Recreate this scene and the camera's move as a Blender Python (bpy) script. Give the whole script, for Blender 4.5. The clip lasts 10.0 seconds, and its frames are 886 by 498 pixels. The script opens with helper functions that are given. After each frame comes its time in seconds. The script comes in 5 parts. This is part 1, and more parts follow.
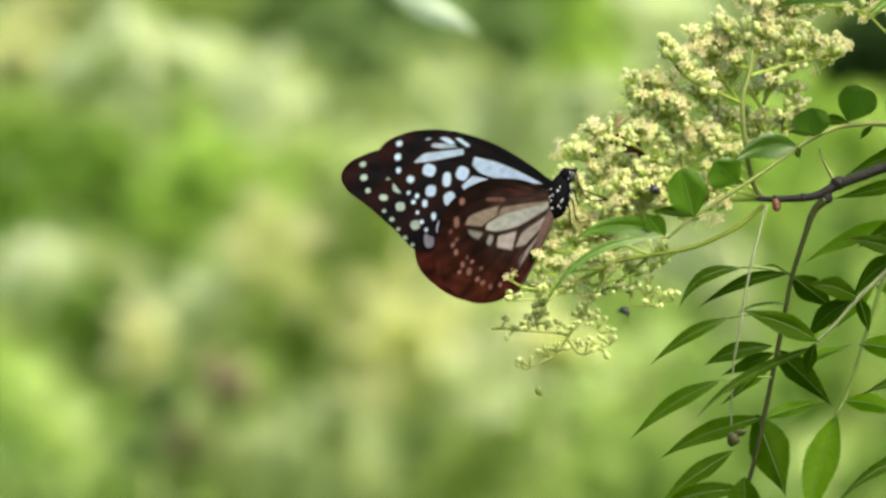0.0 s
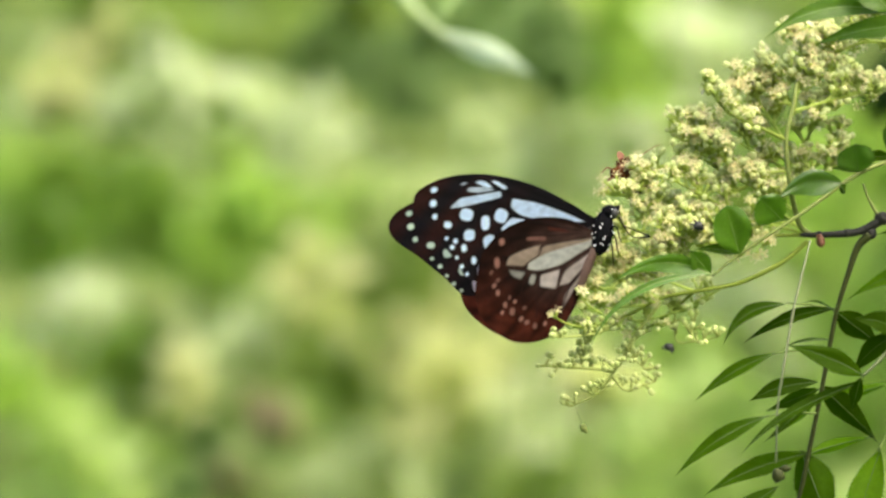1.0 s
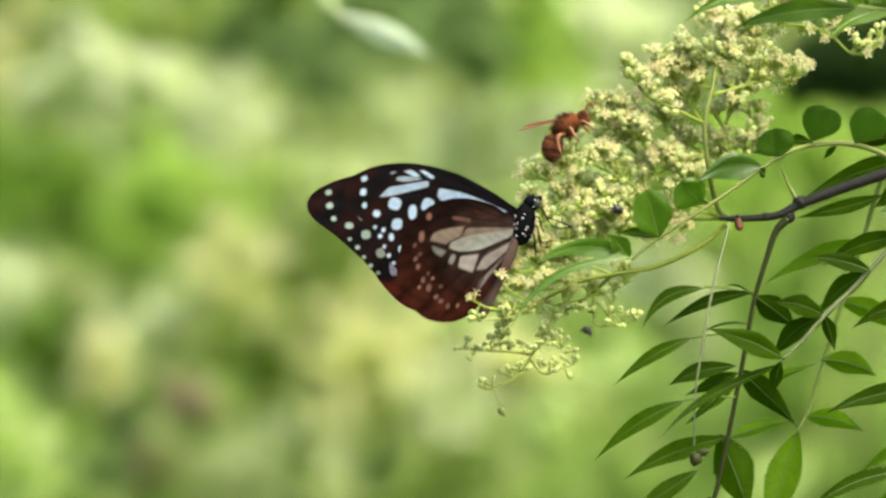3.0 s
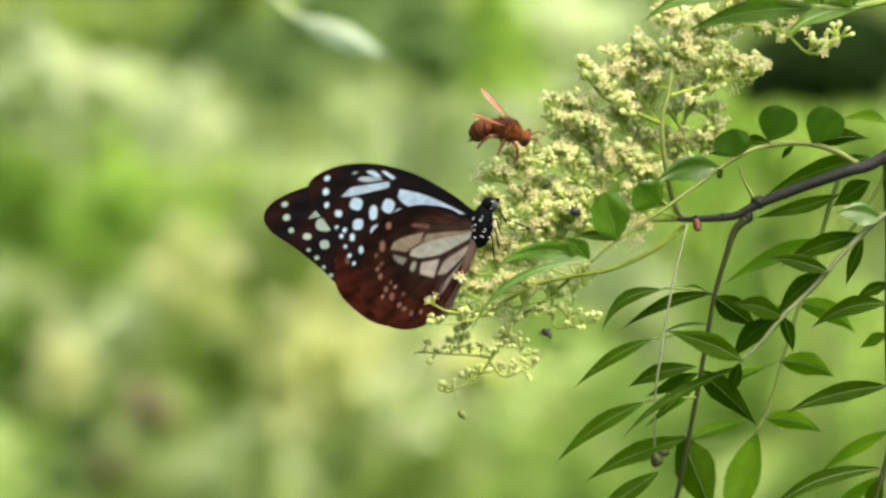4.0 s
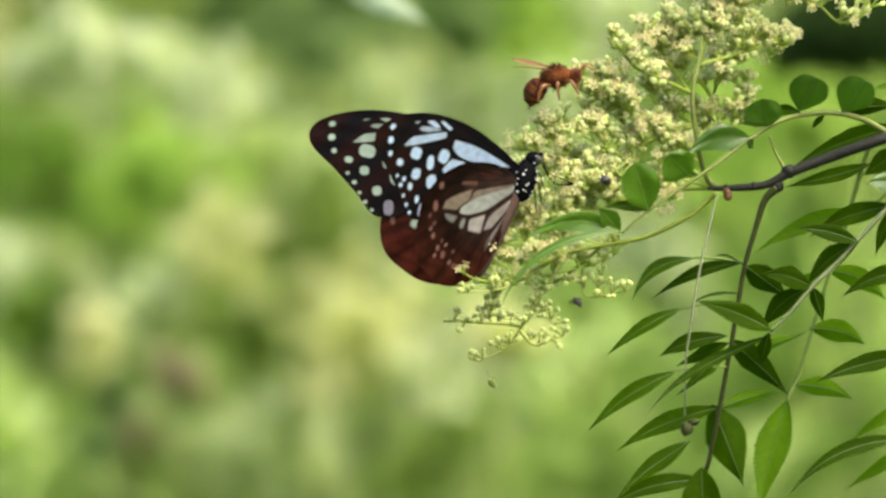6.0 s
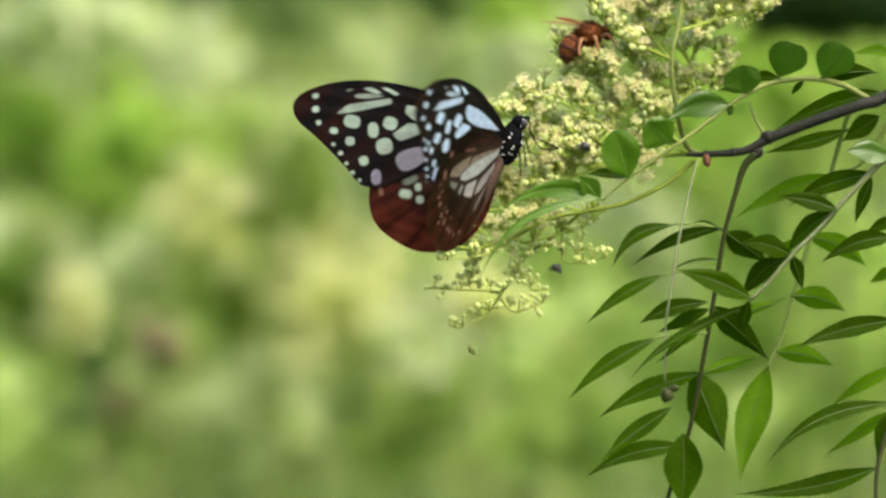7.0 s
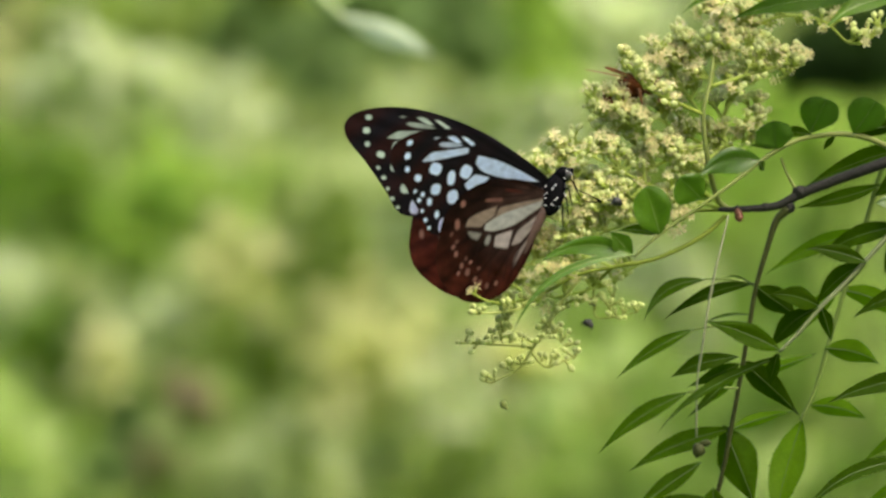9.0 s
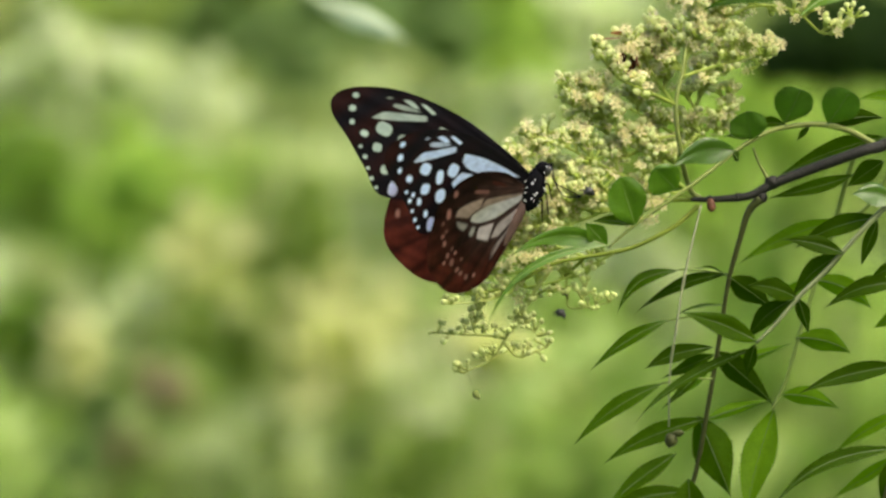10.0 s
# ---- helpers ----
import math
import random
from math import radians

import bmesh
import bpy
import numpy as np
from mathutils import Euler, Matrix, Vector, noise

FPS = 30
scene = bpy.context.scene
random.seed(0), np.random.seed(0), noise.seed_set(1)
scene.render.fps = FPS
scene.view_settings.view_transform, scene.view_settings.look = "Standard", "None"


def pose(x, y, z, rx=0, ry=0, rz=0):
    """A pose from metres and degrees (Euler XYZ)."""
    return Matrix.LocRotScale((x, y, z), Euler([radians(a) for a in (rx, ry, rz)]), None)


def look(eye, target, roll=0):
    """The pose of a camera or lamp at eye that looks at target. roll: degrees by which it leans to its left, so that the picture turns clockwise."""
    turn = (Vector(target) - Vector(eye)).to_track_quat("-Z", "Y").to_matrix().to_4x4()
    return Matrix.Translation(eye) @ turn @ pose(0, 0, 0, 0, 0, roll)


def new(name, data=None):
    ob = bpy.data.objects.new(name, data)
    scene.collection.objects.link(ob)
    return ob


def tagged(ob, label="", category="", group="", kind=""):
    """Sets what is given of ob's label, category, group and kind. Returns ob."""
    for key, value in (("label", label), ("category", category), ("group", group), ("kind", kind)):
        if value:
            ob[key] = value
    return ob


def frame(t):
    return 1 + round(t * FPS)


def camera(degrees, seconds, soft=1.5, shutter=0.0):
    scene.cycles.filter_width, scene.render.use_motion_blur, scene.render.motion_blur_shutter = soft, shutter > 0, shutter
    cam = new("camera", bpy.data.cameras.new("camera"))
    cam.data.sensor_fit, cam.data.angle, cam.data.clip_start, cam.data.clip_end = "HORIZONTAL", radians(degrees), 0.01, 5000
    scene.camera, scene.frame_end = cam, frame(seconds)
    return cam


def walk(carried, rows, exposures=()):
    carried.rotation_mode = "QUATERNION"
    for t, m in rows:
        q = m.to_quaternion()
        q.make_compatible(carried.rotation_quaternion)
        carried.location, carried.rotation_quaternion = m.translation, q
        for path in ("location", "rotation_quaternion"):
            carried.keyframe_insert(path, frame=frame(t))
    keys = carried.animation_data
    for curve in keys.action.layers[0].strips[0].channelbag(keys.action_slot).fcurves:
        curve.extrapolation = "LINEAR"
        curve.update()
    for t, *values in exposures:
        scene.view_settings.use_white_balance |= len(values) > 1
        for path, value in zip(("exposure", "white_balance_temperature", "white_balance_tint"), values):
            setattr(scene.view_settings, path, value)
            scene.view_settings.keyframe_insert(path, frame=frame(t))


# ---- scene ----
SUBJECT = 2.1      # distance of the flowers from the lens, metres
EYE_HEIGHT = 1.5


def at(x, z, d=0.0):
    """A place near the flowers: millimetres right of, above and behind the middle of the plan."""
    return Vector((x / 1000, SUBJECT + d / 1000, EYE_HEIGHT + z / 1000))


def aim(turn, lift, lean):
    """The camera held in one spot, turned to its left, tilted up and rolled, in degrees."""
    return pose(0, 0, EYE_HEIGHT, 90 + lift, 0, turn) @ pose(0, 0, 0, 0, 0, lean)


# ---- camera ----
cam = camera(6.0, 10.0, soft=2.6, shutter=0.35)
cam.data.dof.use_dof = True
cam.data.dof.focus_distance = SUBJECT
cam.data.dof.aperture_fstop = 19.0
walk(cam, [
    (0, aim(0.0000, 0.0000, 0.000)),
    (0.5, aim(0.0156, 0.1518, -0.331)),
    (0.8, aim(0.2873, 0.1724, -0.286)),
    (1, aim(0.2984, 0.2535, -0.243)),
    (1.2, aim(0.1341, 0.0575, -0.229)),
    (1.3, aim(-0.1149, -0.0077, -0.229)),
    (1.5, aim(-0.2446, -0.0220, -0.146)),
    (2, aim(-0.2431, 0.0065, -0.250)),
    (2.5, aim(-0.2010, 0.0897, -0.288)),
    (3, aim(-0.2539, 0.1355, -0.103)),
    (3.2, aim(-0.3677, 0.1379, -0.241)),
    (4.3, aim(-0.4528, 0.1613, -0.804)),
    (4.5, aim(-0.3776, 0.1340, -0.860)),
    (5, aim(-0.4893, 0.0602, -1.132)),
    (6.3, aim(-0.2321, -0.0620, -0.483)),
    (6.5, aim(-0.0882, -0.0550, -0.543)),
    (6.7, aim(-0.1992, -0.1570, -0.630)),
    (6.9, aim(-0.3868, -0.2796, -0.745)),
    (7, aim(-0.4627, -0.2784, -0.819)),
    (7.2, aim(-0.4864, -0.3256, -0.859)),
    (7.5, aim(-0.4164, -0.1051, -0.894)),
    (7.7, aim(-0.3600, -0.0958, -0.859)),
    (7.8, aim(-0.3524, 0.0843, -0.859)),
    (7.9, aim(-0.3217, 0.3370, -0.831)),
    (8, aim(-0.3325, 0.5724, -0.822)),
    (8.2, aim(-0.2643, 0.5056, -0.785)),
    (8.5, aim(0.0060, 0.4338, -0.707)),
    (8.7, aim(-0.0536, 0.3141, -0.728)),
    (9, aim(-0.2524, 0.0959, -0.766)),
    (9.5, aim(-0.3354, 0.0530, -0.731)),
    (10, aim(-0.4377, 0.0258, -0.761)),
], exposures=[(0.0, 2.05, 6800, 7), (5.2, 2.05, 6800, 7), (6.5, 1.95, 6850, 7), (7.5, 1.90, 6850, 7), (8.5, 1.71, 7000, 7), (9.0, 1.67, 7000, 7), (10.0, 1.76, 6950, 7)])

# ---- sky and sun ----
SUN_UP, SUN_ROUND = 54.0, 138.0
world = bpy.data.worlds.new("sky")
scene.world = world
world.use_nodes = True
tree = world.node_tree
tree.nodes.clear()
sky = tree.nodes.new("ShaderNodeTexSky")
sky.sky_type, sky.sun_disc, sky.dust_density = "NISHITA", False, 5.0
sky.sun_elevation, sky.sun_rotation = radians(SUN_UP), radians(SUN_ROUND)
back = tree.nodes.new("ShaderNodeBackground")
back.inputs["Strength"].default_value = 0.15
out = tree.nodes.new("ShaderNodeOutputWorld")
tree.links.new(sky.outputs["Color"], back.inputs["Color"])
tree.links.new(back.outputs["Background"], out.inputs["Surface"])
sun = new("sun", bpy.data.lights.new("sun", "SUN"))
sun.data.energy, sun.data.angle, sun.data.color = 1.1, radians(35.0), (1.0, 0.93, 0.80)
sun_way = Vector((math.sin(radians(SUN_ROUND)) * math.cos(radians(SUN_UP)),
                  math.cos(radians(SUN_ROUND)) * math.cos(radians(SUN_UP)), math.sin(radians(SUN_UP))))
sun.matrix_world = look(sun_way * 20, (0, 0, 0))


# ---- materials ----
def shader(name):
    m = bpy.data.materials.new(name)
    m.use_nodes = True
    return m, m.node_tree.nodes, m.node_tree.links, m.node_tree.nodes["Principled BSDF"]


def ramp(nodes, stops):
    r = nodes.new("ShaderNodeValToRGB")
    while len(r.color_ramp.elements) < len(stops):
        r.color_ramp.elements.new(0.5)
    for e, (p, c) in zip(r.color_ramp.elements, stops):
        e.position, e.color = p, (*c, 1)
    return r


def tint(c, k):
    return tuple(min(1.0, v * k) for v in c)


def varied(name, colour, rough=0.5, scale=300.0, spread=0.25, fine=1500.0, bump=0.1, see=0.0, thin=None, spec=0.5, each=0.0):
    """A natural surface with variation at two scales; see: share of light that passes through; each: change from piece to piece."""
    m, nodes, links, b = shader(name)
    where = nodes.new("ShaderNodeTexCoord")
    big, small = nodes.new("ShaderNodeTexNoise"), nodes.new("ShaderNodeTexNoise")
    for n, s in ((big, scale), (small, fine)):
        n.inputs["Scale"].default_value, n.inputs["Detail"].default_value = s, 4
        links.new(where.outputs["Object"], n.inputs["Vector"])
    r = ramp(nodes, [(0.3, tint(colour, 1 - spread)), (0.55, colour), (0.75, tint(colour, 1 + spread))])
    mix = nodes.new("ShaderNodeMath")
    mix.operation = "MULTIPLY_ADD"
    mix.inputs[1].default_value = 0.35
    links.new(small.outputs["Fac"], mix.inputs[0])
    half = nodes.new("ShaderNodeMath")
    half.operation = "MULTIPLY"
    half.inputs[1].default_value = 0.65
    links.new(big.outputs["Fac"], half.inputs[0])
    links.new(half.outputs[0], mix.inputs[2])
    links.new(mix.outputs[0], r.inputs["Fac"])
    col = r.outputs["Color"]
    if each:
        info, hsv = nodes.new("ShaderNodeObjectInfo"), nodes.new("ShaderNodeHueSaturation")
        geo = nodes.new("ShaderNodeNewGeometry")
        add = nodes.new("ShaderNodeMath")
        add.operation = "ADD"
        links.new(info.outputs["Random"], add.inputs[0])
        links.new(geo.outputs["Random Per Island"], add.inputs[1])
        rng = nodes.new("ShaderNodeMapRange")
        rng.inputs["From Max"].default_value = 2.0
        rng.inputs["To Min"].default_value, rng.inputs["To Max"].default_value = 1 - each, 1 + each
        links.new(add.outputs[0], rng.inputs["Value"])
        links.new(rng.outputs["Result"], hsv.inputs["Value"])
        links.new(col, hsv.inputs["Color"])
        col = hsv.outputs["Color"]
    links.new(col, b.inputs["Base Color"])
    b.inputs["Roughness"].default_value = rough
    b.inputs["Specular IOR Level"].default_value = spec
    bp = nodes.new("ShaderNodeBump")
    bp.inputs["Strength"].default_value, bp.inputs["Distance"].default_value = bump, 0.0004
    links.new(small.outputs["Fac"], bp.inputs["Height"])
    links.new(bp.outputs["Normal"], b.inputs["Normal"])
    if see:
        t, mixer = nodes.new("ShaderNodeBsdfTranslucent"), nodes.new("ShaderNodeMixShader")
        if thin:
            gain = nodes.new("ShaderNodeMix")
            gain.data_type, gain.blend_type = "RGBA", "MULTIPLY"
            gain.inputs["Factor"].default_value = 1.0
            links.new(col, gain.inputs["A"])
            gain.inputs["B"].default_value = (*thin, 1)
            links.new(gain.outputs["Result"], t.inputs["Color"])
        else:
            links.new(col, t.inputs["Color"])
        mixer.inputs["Fac"].default_value = see
        surface = nodes["Material Output"].inputs["Surface"]
        links.new(b.outputs["BSDF"], mixer.inputs[1])
        links.new(t.outputs["BSDF"], mixer.inputs[2])
        links.new(mixer.outputs["Shader"], surface)
    return m


def wing_material(name, see):
    """Scaled wing membrane; the pattern of cells and spots comes with the mesh."""
    m, nodes, links, b = shader(name)
    att = nodes.new("ShaderNodeAttribute")
    att.attribute_name = "pattern"
    where, n = nodes.new("ShaderNodeTexCoord"), nodes.new("ShaderNodeTexNoise")
    n.inputs["Scale"].default_value, n.inputs["Detail"].default_value = 900, 5
    links.new(where.outputs["Object"], n.inputs["Vector"])
    rng = nodes.new("ShaderNodeMapRange")
    rng.inputs["To Min"].default_value, rng.inputs["To Max"].default_value = 0.75, 1.25
    links.new(n.outputs["Fac"], rng.inputs["Value"])
    hsv = nodes.new("ShaderNodeHueSaturation")
    links.new(att.outputs["Color"], hsv.inputs["Color"])
    links.new(rng.outputs["Result"], hsv.inputs["Value"])
    links.new(hsv.outputs["Color"], b.inputs["Base Color"])
    b.inputs["Roughness"].default_value, b.inputs["IOR"].default_value = 0.42, 1.7
    gloss = nodes.new("ShaderNodeMapRange")
    gloss.inputs["From Min"].default_value, gloss.inputs["From Max"].default_value = 0.06, 0.3
    gloss.inputs["To Min"].default_value, gloss.inputs["To Max"].default_value = 0.03, 0.65
    links.new(att.outputs["Fac"], gloss.inputs["Value"])
    links.new(gloss.outputs["Result"], b.inputs["Specular IOR Level"])
    down = nodes.new("ShaderNodeMapRange")
    down.inputs["From Min"].default_value, down.inputs["From Max"].default_value = 0.1, 0.3
    links.new(att.outputs["Fac"], down.inputs["Value"])
    down.inputs["To Max"].default_value = 0.75
    links.new(down.outputs["Result"], b.inputs["Sheen Weight"])
    b.inputs["Sheen Roughness"].default_value, b.inputs["Sheen Tint"].default_value = 0.4, (0.75, 0.88, 1.0, 1)
    bp = nodes.new("ShaderNodeBump")
    bp.inputs["Strength"].default_value, bp.inputs["Distance"].default_value = 0.25, 0.0002
    links.new(n.outputs["Fac"], bp.inputs["Height"])
    links.new(bp.outputs["Normal"], b.inputs["Normal"])
    t, mixer = nodes.new("ShaderNodeBsdfTranslucent"), nodes.new("ShaderNodeMixShader")
    bright = nodes.new("ShaderNodeMix")
    bright.data_type, bright.blend_type = "RGBA", "MULTIPLY"
    bright.inputs["Factor"].default_value = 1.0
    bright.inputs["B"].default_value = (3.0, 3.0, 3.0, 1)
    links.new(hsv.outputs["Color"], bright.inputs["A"])
    links.new(bright.outputs["Result"], t.inputs["Color"])
    clear = nodes.new("ShaderNodeMapRange")
    clear.inputs["From Min"].default_value, clear.inputs["From Max"].default_value = 0.06, 0.3
    clear.inputs["To Min"].default_value, clear.inputs["To Max"].default_value = see, 0.68
    links.new(att.outputs["Fac"], clear.inputs["Value"])
    links.new(clear.outputs["Result"], mixer.inputs["Fac"])
    links.new(b.outputs["BSDF"], mixer.inputs[1])
    links.new(t.outputs["BSDF"], mixer.inputs[2])
    links.new(mixer.outputs["Shader"], nodes["Material Output"].inputs["Surface"])
    return m


def veined(m, count=9.0):
    """Adds the side veins of a leaf: slightly paler lines that slant from the midrib, with relief."""
    nodes, links = m.node_tree.nodes, m.node_tree.links
    b = nodes["Principled BSDF"]
    att, sep = nodes.new("ShaderNodeAttribute"), nodes.new("ShaderNodeSeparateXYZ")
    att.attribute_name = "lay"
    links.new(att.outputs["Vector"], sep.inputs["Vector"])

    def calc(op, x, y):
        n = nodes.new("ShaderNodeMath")
        n.operation = op
        for k, v in enumerate((x, y)):
            if isinstance(v, float):
                n.inputs[k].default_value = v
            elif v is not None:
                links.new(v, n.inputs[k])
        return n.outputs[0]

    slant = calc("SUBTRACT", calc("MULTIPLY", sep.outputs["X"], count), calc("MULTIPLY", sep.outputs["Y"], 1.3))
    line = calc("POWER", calc("ABSOLUTE", calc("SINE", calc("MULTIPLY", slant, 3.14159), None), None), 0.35)
    rng = nodes.new("ShaderNodeMapRange")
    rng.inputs["To Min"].default_value, rng.inputs["To Max"].default_value = 1.10, 0.98
    links.new(line, rng.inputs["Value"])
    old = b.inputs["Base Color"].links[0].from_socket
    hsv = nodes.new("ShaderNodeHueSaturation")
    links.new(old, hsv.inputs["Color"])
    links.new(rng.outputs["Result"], hsv.inputs["Value"])
    links.new(hsv.outputs["Color"], b.inputs["Base Color"])
    bp = nodes.new("ShaderNodeBump")
    bp.inputs["Strength"].default_value, bp.inputs["Distance"].default_value = 0.14, 0.0004
    links.new(line, bp.inputs["Height"])
    links.new(b.inputs["Normal"].links[0].from_socket, bp.inputs["Normal"])
    links.new(bp.outputs["Normal"], b.inputs["Normal"])
    return m


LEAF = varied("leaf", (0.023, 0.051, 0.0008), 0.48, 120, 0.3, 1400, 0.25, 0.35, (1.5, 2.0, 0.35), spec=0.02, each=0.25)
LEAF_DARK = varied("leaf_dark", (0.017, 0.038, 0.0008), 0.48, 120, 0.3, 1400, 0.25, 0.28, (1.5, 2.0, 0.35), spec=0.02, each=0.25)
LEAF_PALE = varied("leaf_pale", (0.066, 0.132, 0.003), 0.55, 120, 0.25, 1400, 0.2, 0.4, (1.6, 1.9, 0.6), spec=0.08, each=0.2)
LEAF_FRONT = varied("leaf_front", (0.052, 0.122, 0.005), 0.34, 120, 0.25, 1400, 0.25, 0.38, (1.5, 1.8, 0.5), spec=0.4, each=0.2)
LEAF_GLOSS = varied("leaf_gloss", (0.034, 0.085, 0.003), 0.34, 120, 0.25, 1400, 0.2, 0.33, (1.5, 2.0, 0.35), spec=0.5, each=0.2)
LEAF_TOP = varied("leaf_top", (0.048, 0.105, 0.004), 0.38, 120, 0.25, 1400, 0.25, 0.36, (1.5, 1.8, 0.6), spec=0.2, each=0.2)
for leaf_kind in (LEAF, LEAF_GLOSS, LEAF_TOP, LEAF_DARK, LEAF_PALE, LEAF_FRONT):
    veined(leaf_kind)
RIB = varied("rib", (0.036, 0.074, 0.007), 0.5, 300, 0.15)
PALE_RIB = varied("pale_rib", (0.17, 0.25, 0.06), 0.5, 300, 0.15)
BARK = varied("bark", (0.010, 0.0105, 0.008), 0.7, 250, 0.5, 1200, 0.9, spec=0.2)
GREEN_STEM = varied("green_stem", (0.14, 0.20, 0.045), 0.6, 250, 0.2, spec=0.2)
DARK_STEM = varied("dark_stem", (0.032, 0.039, 0.010), 0.6, 250, 0.3, spec=0.15)
OLIVE_STEM = varied("olive_stem", (0.12, 0.15, 0.036), 0.6, 250, 0.25, spec=0.2)
GREY_STEM = varied("grey_stem", (0.10, 0.125, 0.055), 0.6, 250, 0.3, spec=0.2)
STRAW = varied("straw", (0.15, 0.17, 0.085), 0.6, 250, 0.2)
PETAL = varied("petal", (0.84, 0.78, 0.50), 0.6, 500, 0.10, 2500, 0.1, 0.75, each=0.10)
LIME_STEM = varied("lime_stem", (0.17, 0.22, 0.03), 0.6, 300, 0.2, see=0.2, spec=0.15)
BUD = varied("bud", (0.70, 0.75, 0.42), 0.55, 500, 0.15, 2500, 0.1, 0.75, each=0.15)
OLD_BUD = varied("old_bud", (0.56, 0.63, 0.24), 0.6, 500, 0.25, 2500, 0.1, 0.35, each=0.3)
OLD_PETAL = varied("old_petal", (0.60, 0.56, 0.28), 0.6, 500, 0.25, 2500, 0.1, 0.35, each=0.3)
FLOWER_STEM = varied("flower_stem", (0.48, 0.58, 0.15), 0.6, 300, 0.2, see=0.6, spec=0.2)
OLIVE_LIME = varied("olive_lime", (0.36, 0.41, 0.12), 0.6, 300, 0.25, see=0.3, spec=0.15)
RED_BUD = varied("red_bud", (0.085, 0.032, 0.014), 0.5, 400, 0.4, spec=0.3)
BLACK_SPECK = varied("black_speck", (0.016, 0.016, 0.015), 0.4, 400, 0.4)
FUR = varied("fur", (0.0032, 0.0032, 0.0042), 0.9, 500, 0.5, 3000, 0.6, spec=0.04)
WHITE_SCALE = varied("white_scale", (0.75, 0.78, 0.82), 0.6, 500, 0.1)
BROWN_FUR = varied("brown_fur", (0.045, 0.020, 0.013), 0.7, 500, 0.4, 3000, 0.6)
WASP_RED = varied("wasp_red", (0.115, 0.034, 0.008), 0.75, 420, 0.85, 2500, 0.8, spec=0.12)
WASP_DARK = varied("wasp_dark", (0.045, 0.014, 0.008), 0.7, 500, 0.4, 2500, 0.4, spec=0.12)
WASP_LEG = varied("wasp_leg", (0.17, 0.062, 0.017), 0.45, 500, 0.3)
WASP_WING = varied("wasp_wing", (0.28, 0.11, 0.045), 0.4, 500, 0.2, 2500, 0.1, 0.5)
WING = wing_material("wing", 0.15)
GRASS = varied("grass", (0.075, 0.125, 0.028), 0.8, 3.0, 0.5, 40, 0.3)


# ---- mesh tools ----
class Shape:
    """Collects tubes, balls and sheets into one mesh."""

    def __init__(self):
        self.verts, self.faces, self.slots = [], [], []

    def add(self, verts, faces, slot=0):
        n = len(self.verts)
        self.verts += [Vector(v) for v in verts]
        self.faces += [tuple(i + n for i in f) for f in faces]
        self.slots += [slot] * len(faces)

    def tube(self, pts, radii, n=8, slot=0, smooth=0):
        pts = [Vector(p) for p in pts]
        if smooth:
            pts, radii = spline(pts, smooth), list(np.interp(np.linspace(0, 1, (len(pts) - 1) * smooth + 1), np.linspace(0, 1, len(radii)), radii))
        if len(radii) != len(pts):
            radii = list(np.interp(np.linspace(0, 1, len(pts)), np.linspace(0, 1, len(radii)), radii))
        verts, faces = [], []
        up = Vector((0.13, 0.99, 0.07))
        for i, p in enumerate(pts):
            way = (pts[min(i + 1, len(pts) - 1)] - pts[max(i - 1, 0)]).normalized()
            side = way.cross(up)
            if side.length < 1e-3:
                side = way.cross(Vector((1, 0, 0)))
            side.normalize()
            over = side.cross(way)
            for k in range(n):
                a = 2 * math.pi * k / n
                verts.append(p + (side * math.cos(a) + over * math.sin(a)) * radii[i])
        for i in range(len(pts) - 1):
            for k in range(n):
                faces.append((i * n + k, i * n + (k + 1) % n, (i + 1) * n + (k + 1) % n, (i + 1) * n + k))
        faces.append(tuple(reversed(range(n))))
        faces.append(tuple((len(pts) - 1) * n + k for k in range(n)))
        self.add(verts, faces, slot)
        return self

    def ball(self, centre, radii, seg=10, rings=7, turn=None, slot=0, rough=0.0):
        r = Vector((radii,) * 3) if isinstance(radii, (int, float)) else Vector(radii)
        verts, faces = [], []
        for j in range(1, rings):
            for k in range(seg):
                p, a = math.pi * j / rings, 2 * math.pi * k / seg
                v = Vector((math.sin(p) * math.cos(a) * r.x, math.sin(p) * math.sin(a) * r.y, math.cos(p) * r.z))
                if rough:
                    v *= 1 + rough * random.uniform(-1, 1)
                verts.append(v)
        verts += [Vector((0, 0, r.z)), Vector((0, 0, -r.z))]
        top, low = len(verts) - 2, len(verts) - 1
        for k in range(seg):
            faces.append((top, k, (k + 1) % seg))
            faces.append((low, (rings - 2) * seg + (k + 1) % seg, (rings - 2) * seg + k))
            for j in range(rings - 2):
                faces.append((j * seg + k, (j + 1) * seg + k, (j + 1) * seg + (k + 1) % seg, j * seg + (k + 1) % seg))
        if turn is not None:
            verts = [turn @ v for v in verts]
        self.add([v + Vector(centre) for v in verts], faces, slot)
        return self

    def mesh(self, name, mats, origin=(0, 0, 0)):
        o = Vector(origin)
        me = bpy.data.meshes.new(name)
        me.from_pydata([tuple(v - o) for v in self.verts], [], self.faces)
        for m in mats if isinstance(mats, (list, tuple)) else [mats]:
            me.materials.append(m)
        me.polygons.foreach_set("material_index", self.slots)
        me.polygons.foreach_set("use_smooth", [True] * len(self.faces))
        me.update()
        return me


